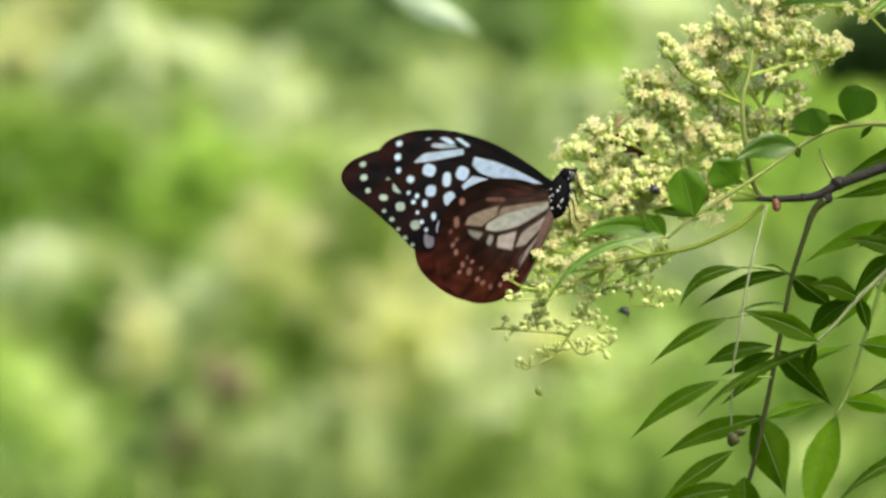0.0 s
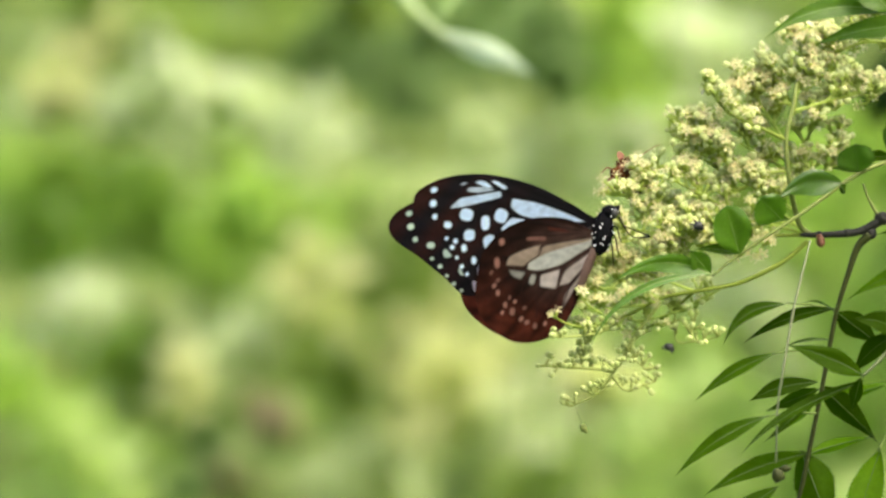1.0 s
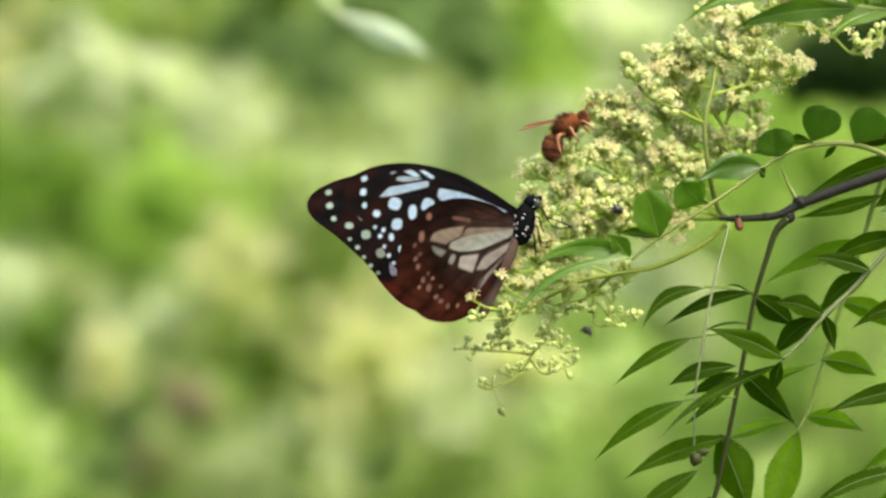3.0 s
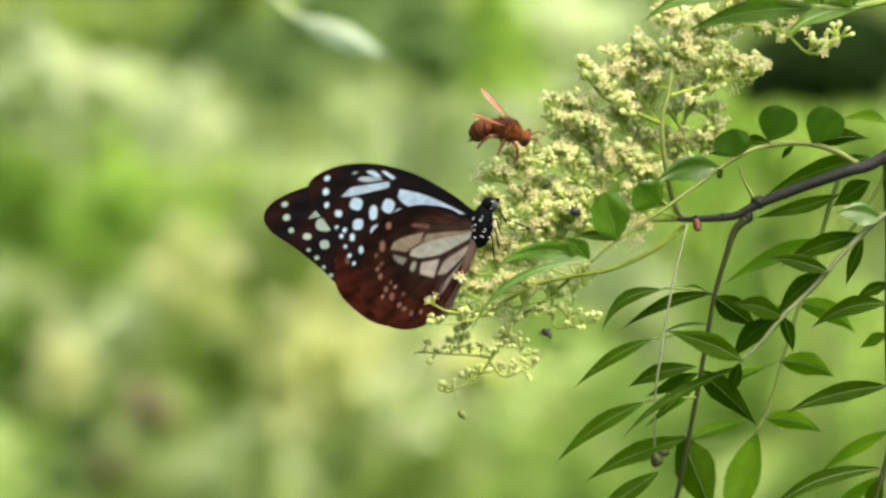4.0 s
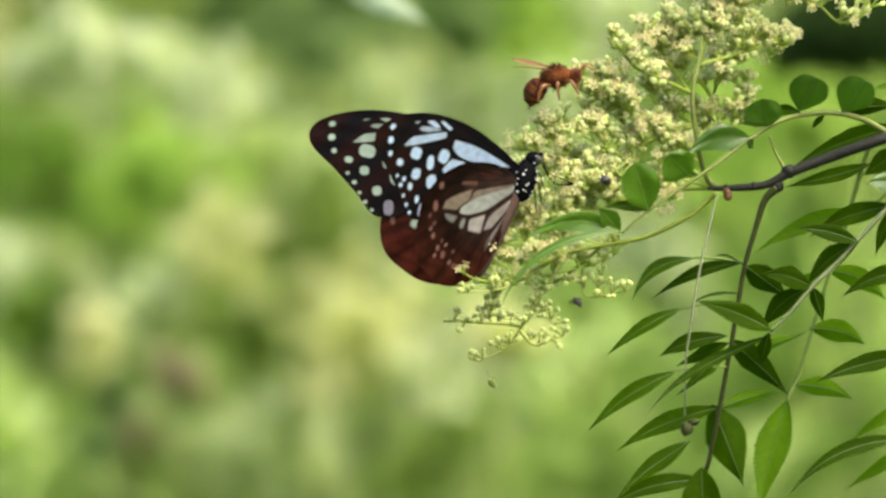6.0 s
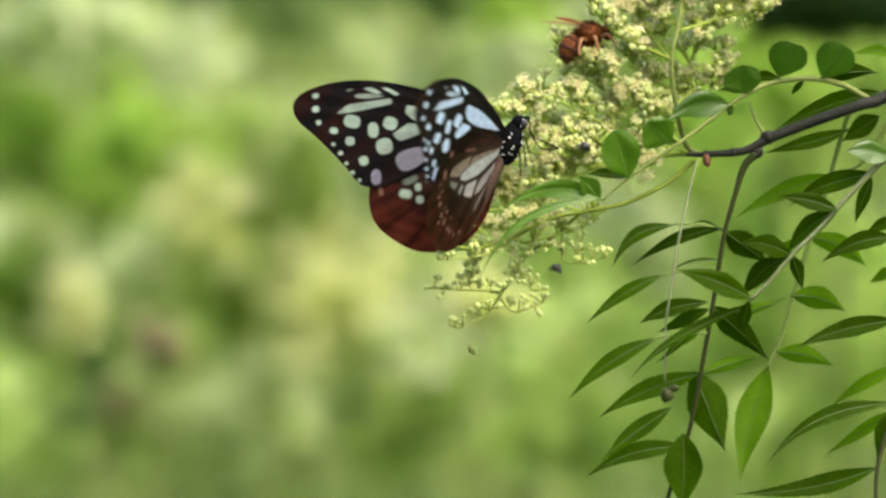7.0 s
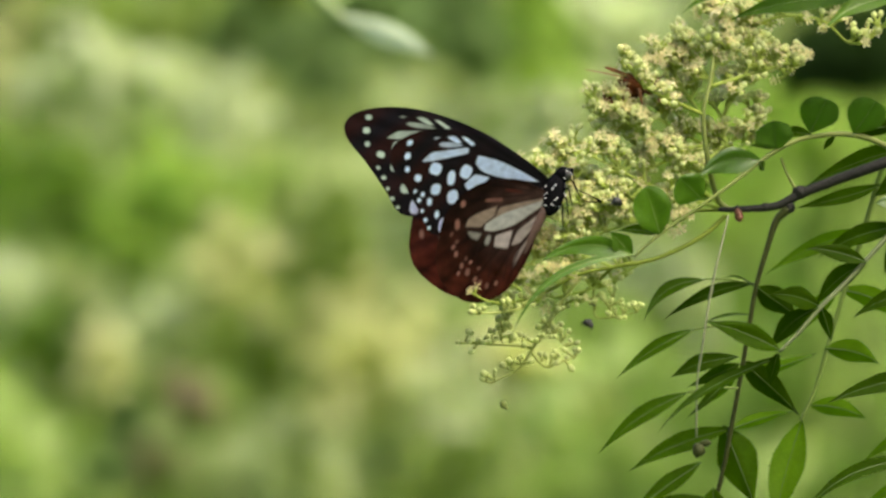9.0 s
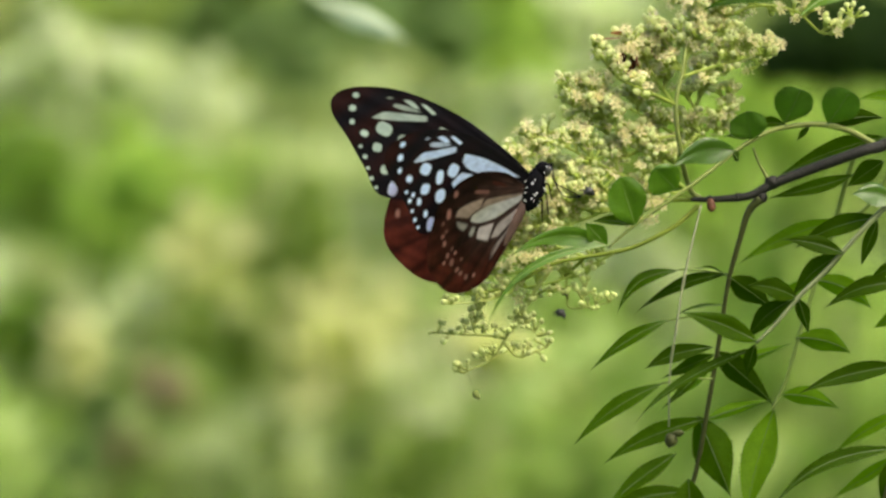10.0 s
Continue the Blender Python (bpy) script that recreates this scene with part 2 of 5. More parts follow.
def spline(pts, steps):
    """A smooth curve through the points."""
    q = [pts[0] * 2 - pts[1]] + list(pts) + [pts[-1] * 2 - pts[-2]]
    res = []
    for i in range(1, len(q) - 2):
        for k in range(steps):
            t = k / steps
            res.append(0.5 * (2 * q[i] + (q[i + 1] - q[i - 1]) * t + (2 * q[i - 1] - 5 * q[i] + 4 * q[i + 1] - q[i + 2]) * t * t
                              + (3 * q[i] - q[i - 1] - 3 * q[i + 1] + q[i + 2]) * t ** 3))
    return res + [Vector(pts[-1])]


ORIGIN = {}


def part(name, shape, mats, parent, label="", origin=None):
    """One mesh under its thing or part; origin is a place in the world (or in the thing's own space)."""
    base = ORIGIN.get(parent.name, Vector()) if parent else Vector()
    o = Vector(origin) if origin is not None else base
    ob = new(name, shape.mesh(name, mats, o))
    ob.parent = parent
    ob.location = o - base
    ORIGIN[ob.name] = o
    return tagged(ob, label)


def thing(name, place, label, category, group="", kind=""):
    e = new(name)
    e.location = place
    ORIGIN[e.name] = Vector(place)
    return tagged(e, label, category, group, kind)


# ---- ground ----
def ground_height(x, y):
    bank = max(0.0, y - 6.2)
    return 0.9 * bank / (1 + 0.012 * bank) / (1 + (x / 5.0) ** 2) + 0.05 * math.sin(0.7 * x) * math.sin(0.5 * y) * min(1, bank)


def build_ground():
    g = Shape()
    xs = [-400, -150, -60, -25, -12, -7, -4, -2.5, -1.5, -0.8, 0, 0.8, 1.5, 2.5, 4, 7, 12, 25, 60, 150, 400]
    ys = [-400, -120, -40, -15, -6, -2, 0, 2, 4, 5, 6, 6.5, 7, 7.5, 8, 9, 10, 12, 15, 20, 30, 50, 90, 180, 400]
    verts = [(x, y, ground_height(x, y)) for y in ys for x in xs]
    n = len(xs)
    g.add(verts, [(j * n + i, j * n + i + 1, (j + 1) * n + i + 1, (j + 1) * n + i) for j in range(len(ys) - 1) for i in range(n - 1)])
    tagged(part("ground", g, GRASS, None), "green grassy ground rising into a bank", "ground", kind="structure")


build_ground()


# ---- foliage behind ----
def loose_leaf(shape, p, way, face, length, width):
    """A simple folded leaf of a far shrub."""
    side = way.cross(face).normalized() * width / 2
    up = side.cross(way).normalized()
    a, b, c = p, p + way * length * 0.45 + up * length * 0.06, p + way * length
    shape.add([a, b + side + up * width * 0.15, c, b - side + up * width * 0.15, b], [(0, 1, 4), (1, 2, 4), (2, 3, 4), (3, 0, 4)])


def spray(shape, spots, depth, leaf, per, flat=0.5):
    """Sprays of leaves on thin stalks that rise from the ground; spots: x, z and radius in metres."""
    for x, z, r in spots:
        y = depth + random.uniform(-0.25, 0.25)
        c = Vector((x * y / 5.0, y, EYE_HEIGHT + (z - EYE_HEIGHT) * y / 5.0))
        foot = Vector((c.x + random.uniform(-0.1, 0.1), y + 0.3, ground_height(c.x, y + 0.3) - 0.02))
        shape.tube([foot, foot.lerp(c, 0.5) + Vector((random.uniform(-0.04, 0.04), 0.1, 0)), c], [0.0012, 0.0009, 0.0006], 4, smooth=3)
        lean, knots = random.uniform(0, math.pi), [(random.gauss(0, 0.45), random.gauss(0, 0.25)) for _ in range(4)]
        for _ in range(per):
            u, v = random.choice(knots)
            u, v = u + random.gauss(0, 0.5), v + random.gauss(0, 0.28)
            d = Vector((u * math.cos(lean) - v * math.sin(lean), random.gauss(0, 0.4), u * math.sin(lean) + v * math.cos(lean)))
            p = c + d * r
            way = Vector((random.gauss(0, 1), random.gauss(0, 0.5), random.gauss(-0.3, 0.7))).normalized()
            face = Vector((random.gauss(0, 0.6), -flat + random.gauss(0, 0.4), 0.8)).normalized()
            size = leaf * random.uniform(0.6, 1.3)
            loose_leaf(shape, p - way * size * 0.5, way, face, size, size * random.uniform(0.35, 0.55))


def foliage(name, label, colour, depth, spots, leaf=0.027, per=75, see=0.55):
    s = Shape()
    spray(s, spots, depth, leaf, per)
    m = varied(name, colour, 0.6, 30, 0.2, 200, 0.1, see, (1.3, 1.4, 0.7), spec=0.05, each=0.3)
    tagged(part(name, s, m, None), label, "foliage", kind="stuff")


def far_foliage():
    s = Shape()
    for _ in range(15000):
        y = random.uniform(6.0, 7.4)
        p = Vector((random.uniform(-0.85, 0.85), y, random.uniform(0.75, 2.35)))
        way = Vector((random.gauss(0, 1), random.gauss(0, 0.5), random.gauss(-0.3, 0.7))).normalized()
        face = Vector((random.gauss(0, 0.6), -0.5, 0.8)).normalized()
        size = random.uniform(0.03, 0.055)
        loose_leaf(s, p, way, face, size, size * 0.45)
    for _ in range(60):
        x, y = random.uniform(-0.85, 0.85), random.uniform(6.0, 7.3)
        s.tube([(x, y, ground_height(x, y) - 0.05), (x + random.uniform(-0.2, 0.2), y, 1.2), (x + random.uniform(-0.3, 0.3), y, 2.3)], [0.004, 0.003, 0.001], 5, smooth=3)
    m = varied("far_leaf", (0.29, 0.36, 0.13), 0.6, 4, 0.4, 60, 0.1, 0.55, (1.3, 1.4, 0.7), spec=0.05, each=0.3)
    tagged(part("far_hedge", s, m, None), "dense green hedge, far behind, out of focus", "hedge", kind="stuff")


far_foliage()
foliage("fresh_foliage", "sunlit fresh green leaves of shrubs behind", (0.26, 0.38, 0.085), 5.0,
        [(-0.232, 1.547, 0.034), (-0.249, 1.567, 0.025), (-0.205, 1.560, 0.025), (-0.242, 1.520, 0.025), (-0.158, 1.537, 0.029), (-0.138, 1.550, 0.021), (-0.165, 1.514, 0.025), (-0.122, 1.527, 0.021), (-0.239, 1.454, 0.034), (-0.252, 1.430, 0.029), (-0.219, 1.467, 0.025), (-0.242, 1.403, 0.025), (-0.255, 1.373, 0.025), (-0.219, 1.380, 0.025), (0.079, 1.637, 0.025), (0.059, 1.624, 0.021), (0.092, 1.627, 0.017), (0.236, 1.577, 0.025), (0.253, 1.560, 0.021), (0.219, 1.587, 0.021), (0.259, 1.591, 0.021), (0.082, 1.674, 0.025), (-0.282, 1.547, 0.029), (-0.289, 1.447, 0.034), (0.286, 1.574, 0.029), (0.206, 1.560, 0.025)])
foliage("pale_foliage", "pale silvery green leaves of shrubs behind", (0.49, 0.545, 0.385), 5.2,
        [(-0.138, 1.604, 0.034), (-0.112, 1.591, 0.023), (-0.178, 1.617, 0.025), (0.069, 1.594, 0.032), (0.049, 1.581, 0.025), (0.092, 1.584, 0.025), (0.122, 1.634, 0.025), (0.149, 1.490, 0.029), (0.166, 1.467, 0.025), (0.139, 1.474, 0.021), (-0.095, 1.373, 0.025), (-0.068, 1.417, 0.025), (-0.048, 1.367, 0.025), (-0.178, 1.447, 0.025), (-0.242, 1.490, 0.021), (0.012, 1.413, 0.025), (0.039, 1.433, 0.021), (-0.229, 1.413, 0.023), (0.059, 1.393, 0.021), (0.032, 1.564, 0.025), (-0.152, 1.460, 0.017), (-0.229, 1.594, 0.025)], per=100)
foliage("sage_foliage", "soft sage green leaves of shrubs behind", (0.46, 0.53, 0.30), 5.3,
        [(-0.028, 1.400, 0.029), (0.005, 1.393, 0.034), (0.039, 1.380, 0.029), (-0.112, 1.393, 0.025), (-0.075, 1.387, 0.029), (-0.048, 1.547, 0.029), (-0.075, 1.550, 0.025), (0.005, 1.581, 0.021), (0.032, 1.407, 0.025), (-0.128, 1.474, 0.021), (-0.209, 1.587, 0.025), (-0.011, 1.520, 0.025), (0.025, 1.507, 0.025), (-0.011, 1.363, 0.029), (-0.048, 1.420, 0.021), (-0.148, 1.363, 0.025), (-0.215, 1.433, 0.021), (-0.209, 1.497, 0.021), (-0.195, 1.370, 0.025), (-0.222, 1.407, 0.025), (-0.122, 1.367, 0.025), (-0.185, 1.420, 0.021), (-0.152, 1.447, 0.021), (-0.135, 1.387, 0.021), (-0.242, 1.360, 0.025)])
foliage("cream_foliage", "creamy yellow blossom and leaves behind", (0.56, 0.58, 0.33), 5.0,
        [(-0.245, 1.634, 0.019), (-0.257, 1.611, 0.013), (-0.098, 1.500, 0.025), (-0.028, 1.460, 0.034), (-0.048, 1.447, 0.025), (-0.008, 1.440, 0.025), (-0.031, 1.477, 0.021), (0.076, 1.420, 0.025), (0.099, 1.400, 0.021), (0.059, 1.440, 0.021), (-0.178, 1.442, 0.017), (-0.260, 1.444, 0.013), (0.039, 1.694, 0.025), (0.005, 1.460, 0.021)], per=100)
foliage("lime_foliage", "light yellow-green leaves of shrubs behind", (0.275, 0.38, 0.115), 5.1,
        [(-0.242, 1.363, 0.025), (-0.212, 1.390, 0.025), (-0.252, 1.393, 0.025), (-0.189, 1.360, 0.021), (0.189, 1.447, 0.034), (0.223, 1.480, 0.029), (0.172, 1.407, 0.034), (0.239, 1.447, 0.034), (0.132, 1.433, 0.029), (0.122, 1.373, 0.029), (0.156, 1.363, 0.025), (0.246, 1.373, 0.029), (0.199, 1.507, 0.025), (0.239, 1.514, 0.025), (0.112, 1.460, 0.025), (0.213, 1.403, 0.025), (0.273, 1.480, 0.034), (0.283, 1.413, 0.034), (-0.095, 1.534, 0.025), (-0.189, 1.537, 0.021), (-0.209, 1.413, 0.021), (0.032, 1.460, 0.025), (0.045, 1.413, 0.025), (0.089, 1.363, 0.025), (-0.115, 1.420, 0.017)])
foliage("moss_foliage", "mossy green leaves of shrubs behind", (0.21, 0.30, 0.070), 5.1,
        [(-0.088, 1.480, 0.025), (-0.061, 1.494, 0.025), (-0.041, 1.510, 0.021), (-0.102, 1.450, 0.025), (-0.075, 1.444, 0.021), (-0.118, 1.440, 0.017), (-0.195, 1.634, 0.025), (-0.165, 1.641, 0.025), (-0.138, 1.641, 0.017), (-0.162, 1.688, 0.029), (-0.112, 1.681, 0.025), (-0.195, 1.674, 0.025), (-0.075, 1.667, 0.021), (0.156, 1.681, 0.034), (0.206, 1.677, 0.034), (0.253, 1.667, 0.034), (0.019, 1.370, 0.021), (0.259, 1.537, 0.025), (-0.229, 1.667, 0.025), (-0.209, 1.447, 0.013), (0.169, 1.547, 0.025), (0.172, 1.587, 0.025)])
# shade between the shrubs, put into these leaves as a darker green
foliage("shaded_foliage", "leaves behind, dark green painted in for shade", (0.11, 0.17, 0.06), 4.8,
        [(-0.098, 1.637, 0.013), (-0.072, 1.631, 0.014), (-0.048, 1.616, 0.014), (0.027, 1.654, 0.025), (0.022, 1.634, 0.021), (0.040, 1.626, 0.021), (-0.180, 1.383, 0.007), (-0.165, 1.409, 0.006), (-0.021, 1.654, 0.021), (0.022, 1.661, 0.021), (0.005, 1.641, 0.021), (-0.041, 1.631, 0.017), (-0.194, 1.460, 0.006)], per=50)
# near-black leaf colour paints the deep shade at the upper right
foliage("deep_shade_foliage", "leaves behind, almost black painted in for deep shade", (0.020, 0.042, 0.010), 4.5,
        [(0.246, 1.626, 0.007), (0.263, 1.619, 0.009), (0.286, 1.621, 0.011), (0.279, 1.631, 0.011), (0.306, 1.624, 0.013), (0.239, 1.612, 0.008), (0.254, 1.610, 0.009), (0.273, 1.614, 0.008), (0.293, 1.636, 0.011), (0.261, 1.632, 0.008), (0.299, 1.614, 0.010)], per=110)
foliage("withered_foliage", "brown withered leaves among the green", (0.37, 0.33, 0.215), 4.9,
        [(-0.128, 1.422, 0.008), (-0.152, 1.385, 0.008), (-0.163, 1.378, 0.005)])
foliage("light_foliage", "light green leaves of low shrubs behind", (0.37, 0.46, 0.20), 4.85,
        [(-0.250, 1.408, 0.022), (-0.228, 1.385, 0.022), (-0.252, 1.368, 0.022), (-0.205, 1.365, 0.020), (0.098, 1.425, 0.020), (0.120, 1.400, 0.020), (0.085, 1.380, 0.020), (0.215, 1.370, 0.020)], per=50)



def sky_blocking_trees():
    """Unseen trees added at the sides and behind the eye to block low sky."""
    s, rnd = Shape(), random.Random(11)
    for _ in range(5200):
        turn = math.radians(rnd.uniform(20, 340))
        far = rnd.uniform(8.5, 11.0)
        p = Vector((math.sin(turn) * far, math.cos(turn) * far - 0.5, 0.2 + 7.3 * rnd.random() ** 0.8))
        way = Vector((rnd.gauss(0, 1), rnd.gauss(0, 1), rnd.gauss(-0.3, 0.7))).normalized()
        loose_leaf(s, p, way, Vector((rnd.gauss(0, 0.6), rnd.gauss(0, 0.6), 0.8)).normalized(), rnd.uniform(0.4, 0.9), rnd.uniform(0.25, 0.5))
    for k in range(26):
        turn = math.radians(24 + 12.2 * k + rnd.uniform(-4, 4))
        foot = Vector((math.sin(turn) * 10.0, math.cos(turn) * 10.0, -0.1))
        s.tube([foot, foot + Vector((rnd.uniform(-0.3, 0.3), rnd.uniform(-0.3, 0.3), 3.5)), foot + Vector((rnd.uniform(-0.6, 0.6), rnd.uniform(-0.6, 0.6), 7.0))], [0.16, 0.11, 0.03], 8, smooth=3)
    m = varied("blocker_leaf", (0.07, 0.11, 0.03), 0.7, 4, 0.4, 40, 0.1, 0.3, spec=0.1, each=0.3)
    # made-up screen: only cuts horizon light and its reflection on the leaves
    tagged(part("woodland", s, m, None), "unseen dark green trees, added to block low sky light", "woodland", kind="stuff")


sky_blocking_trees()

# ---- the flowering shrub ----
SHRUB_FOOT = Vector((0.62, SUBJECT + 0.12, 0.0))
shrub = thing("flowering_shrub", SHRUB_FOOT, "green shrub with pinnate leaves and a creamy white flower panicle", "shrub")


def trunk():
    s = Shape()
    fork = Vector((0.50, SUBJECT + 0.10, 1.56))
    s.tube([SHRUB_FOOT - Vector((0, 0, 0.05)), SHRUB_FOOT + Vector((0.03, -0.02, 0.6)), SHRUB_FOOT + Vector((-0.04, -0.01, 1.2)), fork,
            fork + Vector((0.02, 0.02, 0.4)), fork + Vector((-0.06, 0.02, 0.75))], [0.030, 0.026, 0.021, 0.016, 0.010, 0.004], 12, smooth=6)
    part("trunk", s, BARK, shrub, "grey-brown trunk")
    return fork


FORK = trunk()


def main_branch():
    s = Shape()
    pts = [at(77.8, 12.4, 0), at(83.0, 12.4, 0), at(92.1, 13.1, 0), at(98.0, 15.9, 0), at(106.1, 19.0, 0), at(120.4, 23.9, 0), at(130.6, 27.8, 4), at(165, 50, 15), at(215, 56, 30), at(290, 50, 50), at(390, 20, 80), FORK + Vector((0, 0, -0.08))]
    s.tube(pts, [0.0005, 0.0008, 0.0010, 0.0012, 0.00128, 0.0014, 0.00155, 0.0018, 0.002, 0.0028, 0.004, 0.006], 12, smooth=8)
    s.ball(at(98.0, 16.4, 0), (0.0020, 0.0016, 0.0017), rough=0.15)
    s.ball(at(95.5, 12.8, 0), (0.00128, 0.00112, 0.00160), rough=0.15)
    s.ball(at(82.5, 12.5, 0), (0.00104, 0.00096, 0.00096), rough=0.15)
    for q in (at(89.3, 12.8, 0), at(104.7, 18.2, 0)):
        s.ball(q, (0.0012, 0.0011, 0.0011), rough=0.2)
    part("branch", s, BARK, shrub, "dark brown branch with knots")
    b = Shape()
    b.ball(at(82.9, 10.4, -2), (0.00105, 0.00105, 0.00115), 14, 10, rough=0.05)
    b.tube([at(82.4, 12.2, -1), at(82.9, 10.5, -2)], [0.0008, 0.0012], 8)
    part("bud", b, RED_BUD, shrub, "small reddish brown bud")
    t = Shape()
    t.tube([at(93.5, 25.1, 0), at(94.9, 21.2, 0), at(97.4, 16.7, 0)], [0.0003, 0.0003, 0.0006], 6, smooth=4)
    part("stalk", t, OLIVE_STEM, shrub)
    t = Shape()
    t.tube([at(80.1, 11.1, -6), at(78.0, 2.9, -8), at(75.6, -6.8, -9), at(73.2, -20.8, -9), at(71.7, -30.6, -8), at(71.3, -43.9, -8)], [0.00024, 0.00028, 0.00034, 0.00034, 0.00024, 0.00024], 6, smooth=5)
    part("dry_stalk", t, STRAW, shrub, "pale dry hanging flower stalk")
    b = Shape()
    b.ball(at(71.7, -47.1, -8), (0.0016, 0.0014, 0.0018), rough=0.2)
    b.ball(at(73.6, -45.4, -8), (0.0016, 0.0010, 0.0009), rough=0.2)
    part("dry_bud", b, DARK_STEM, shrub, "dull green withered bud on a dry stalk")


main_branch()


def leaflet(parent, base, tip, width, face=0.0, sag=0.08, mat=LEAF, belly=0.42, hook=0.0, fold=0.16, blunt=False, curl=0.0):
    """A leaflet from base to tip; face: its turn about its own length, 0 shows the whole blade to the eye; curl: how far the upper rim rolls back, in degrees."""
    axis = tip - base
    length = axis.length
    e = axis.normalized()
    side0 = e.cross(Vector((0, 1, 0))).normalized()
    if side0.z < 0:
        side0 = -side0
    side = Matrix.Rotation(radians(face), 3, e) @ side0
    out_way = side.cross(e).normalized()
    away = out_way if out_way.y > 0 else -out_way
    nu, nv = 56, 10 if curl else 6
    ph = random.uniform(0, 6)
    w = width / 1000 * (1.0 if blunt else 0.88)
    peak = belly
    verts, faces, mid = [], [], []
    for i in range(nu + 1):
        u = i / nu
        x = max(0.0, (u - peak) / (1 - peak))
        prof = math.sin(math.pi / 2 * u / peak) ** 0.85 if u < peak else ((1 - x ** 2.2) ** 0.55 if blunt else (1 - x) ** 1.55 * (1 + 1.25 * x))
        c = base + axis * u + side0 * (sag * length * 4 * u * (1 - u) - (hook + (0.0 if blunt else 0.025)) * length * u ** 4) + out_way * (0.05 * length * math.sin(2.5 * u + ph))
        mid.append(c)
        for j in range(nv + 1):
            v = 2 * j / nv - 1
            tooth = 1.0 + (random.uniform(0.07, 0.18) if (i % 2 and abs(v) > 0.9) else 0.0)
            wave = 0.035 * w * math.sin(9 * u + 3 * v + ph) * abs(v)
            reach, back = v, 0.0
            if curl and v > 0.35:
                k = max(0.01, radians(curl) * min(1.0, 4 * u * (1.2 - u)))
                reach = 0.35 + math.sin(k * (v - 0.35) / 0.65) / k * 0.65
                back = (1 - math.cos(k * (v - 0.35) / 0.65)) / k * 0.65
            verts.append(c + side * (reach * w / 2 * prof * tooth) + out_way * (fold * abs(v) * w * prof + wave) + away * (back * w / 2 * prof))
    for i in range(nu):
        for j in range(nv):
            k = i * (nv + 1) + j
            faces.append((k, k + 1, k + nv + 2, k + nv + 1))
    s = Shape()
    s.add(verts, faces)
    s.tube([m_ - out_way * 0.00006 for m_ in mid[:-2]], [0.00015, 0.00007], 5, 1)
    ob = part("leaflet", s, [mat, PALE_RIB if mat in (LEAF_FRONT, LEAF_TOP) else RIB], parent, origin=base)
    lay = ob.data.attributes.new("lay", "FLOAT_VECTOR", "POINT")
    flat = np.zeros((len(s.verts), 3), dtype=np.float32)
    flat[:len(verts), 0] = np.repeat(np.linspace(0, 1, nu + 1), nv + 1)
    flat[:len(verts), 1] = np.abs(np.tile(np.linspace(-1, 1, nv + 1), nu + 1))
    lay.data.foreach_set("vector", flat.ravel())
    return ob


def frond(pts, radii, mat, label):
    s = Shape()
    s.tube(pts, radii, 8, smooth=6)
    return part("leaf_stalk", s, mat, shrub, label, origin=pts[-1])


def link(rachis, a, b, mat):
    """A short stalk from a leaf stalk to a leaflet's base."""
    s = Shape()
    s.tube([a, a.lerp(b, 0.5) + Vector((0, 0, 0.0005)), b], [0.0003, 0.0003, 0.00025], 6, smooth=3)
    part("petiolule", s, mat, rachis, origin=a)


# the leaf that lies before the flowers
front = frond([at(55.2, 2.5, -14), at(61.7, 7.7, -13), at(77.7, 18.0, -10), at(89.0, 25.9, -6), at(96.2, 29.6, -3), at(102.3, 30.9, 0), at(109.4, 31.1, 2), at(116.5, 29.3, 3), at(122.7, 25.7, 3)],
              [0.0003, 0.0004, 0.0005, 0.00055, 0.0006, 0.0006, 0.0007, 0.0007, 0.0008], OLIVE_STEM, "compound leaf with toothed green leaflets")
leaflet(front, at(55.2, 2.5, -14), at(21.2, -11.0, -22), 2.5, 12, 0.10, LEAF_FRONT, hook=0.16, curl=50)
leaflet(front, at(54.9, 2.9, -14), at(30.4, 1.3, -20), 5.6, -8, 0.15, LEAF_FRONT, 0.33, curl=45)
leaflet(front, at(54.9, 2.8, -14), at(49.5, 9.3, -18), 5.6, 5, 0.0, LEAF_FRONT, 0.5)
leaflet(front, at(61.9, 8.0, -13), at(58.6, 19.8, -18), 9.8, 8, 0.0, LEAF_FRONT, 0.55, blunt=True, curl=50)
leaflet(front, at(61.9, 8.1, -13), at(51.1, 9.1, -10), 3.0, 30, 0.03, LEAF, 0.5)
leaflet(front, at(72.6, 16.2, -12), at(67.2, 21.8, -16), 9.2, -12, 0.0, LEAF_FRONT, 0.5, blunt=True, curl=70)
leaflet(front, at(74.8, 16.3, -11), at(65.4, 17.2, -9), 3.0, 40, 0.03, LEAF)
leaflet(front, at(87.9, 25.1, -6), at(71.6, 21.6, -12), 7.6, -12, 0.13, LEAF_GLOSS, 0.42, curl=70)
leaflet(front, at(86.9, 25.0, -7), at(88.6, 22.5, -10), 2.6, 30, 0.0, LEAF_DARK)
leaflet(front, at(91.8, 28.2, -6), at(91.0, 34.8, -10), 9.4, -8, 0.0, LEAF_GLOSS, 0.5, blunt=True, curl=60)
leaflet(front, at(94.0, 28.6, -5), at(84.9, 29.2, -4), 3.0, 25, 0.04, LEAF_DARK)
leaflet(front, at(100.5, 31.6, -1), at(104.6, 40.0, -6), 9.4, 10, 0.0, LEAF_GLOSS, 0.55, blunt=True)
leaflet(front, at(101.3, 30.7, -1), at(90.9, 30.3, 6), 3.4, 30, 0.1, LEAF)
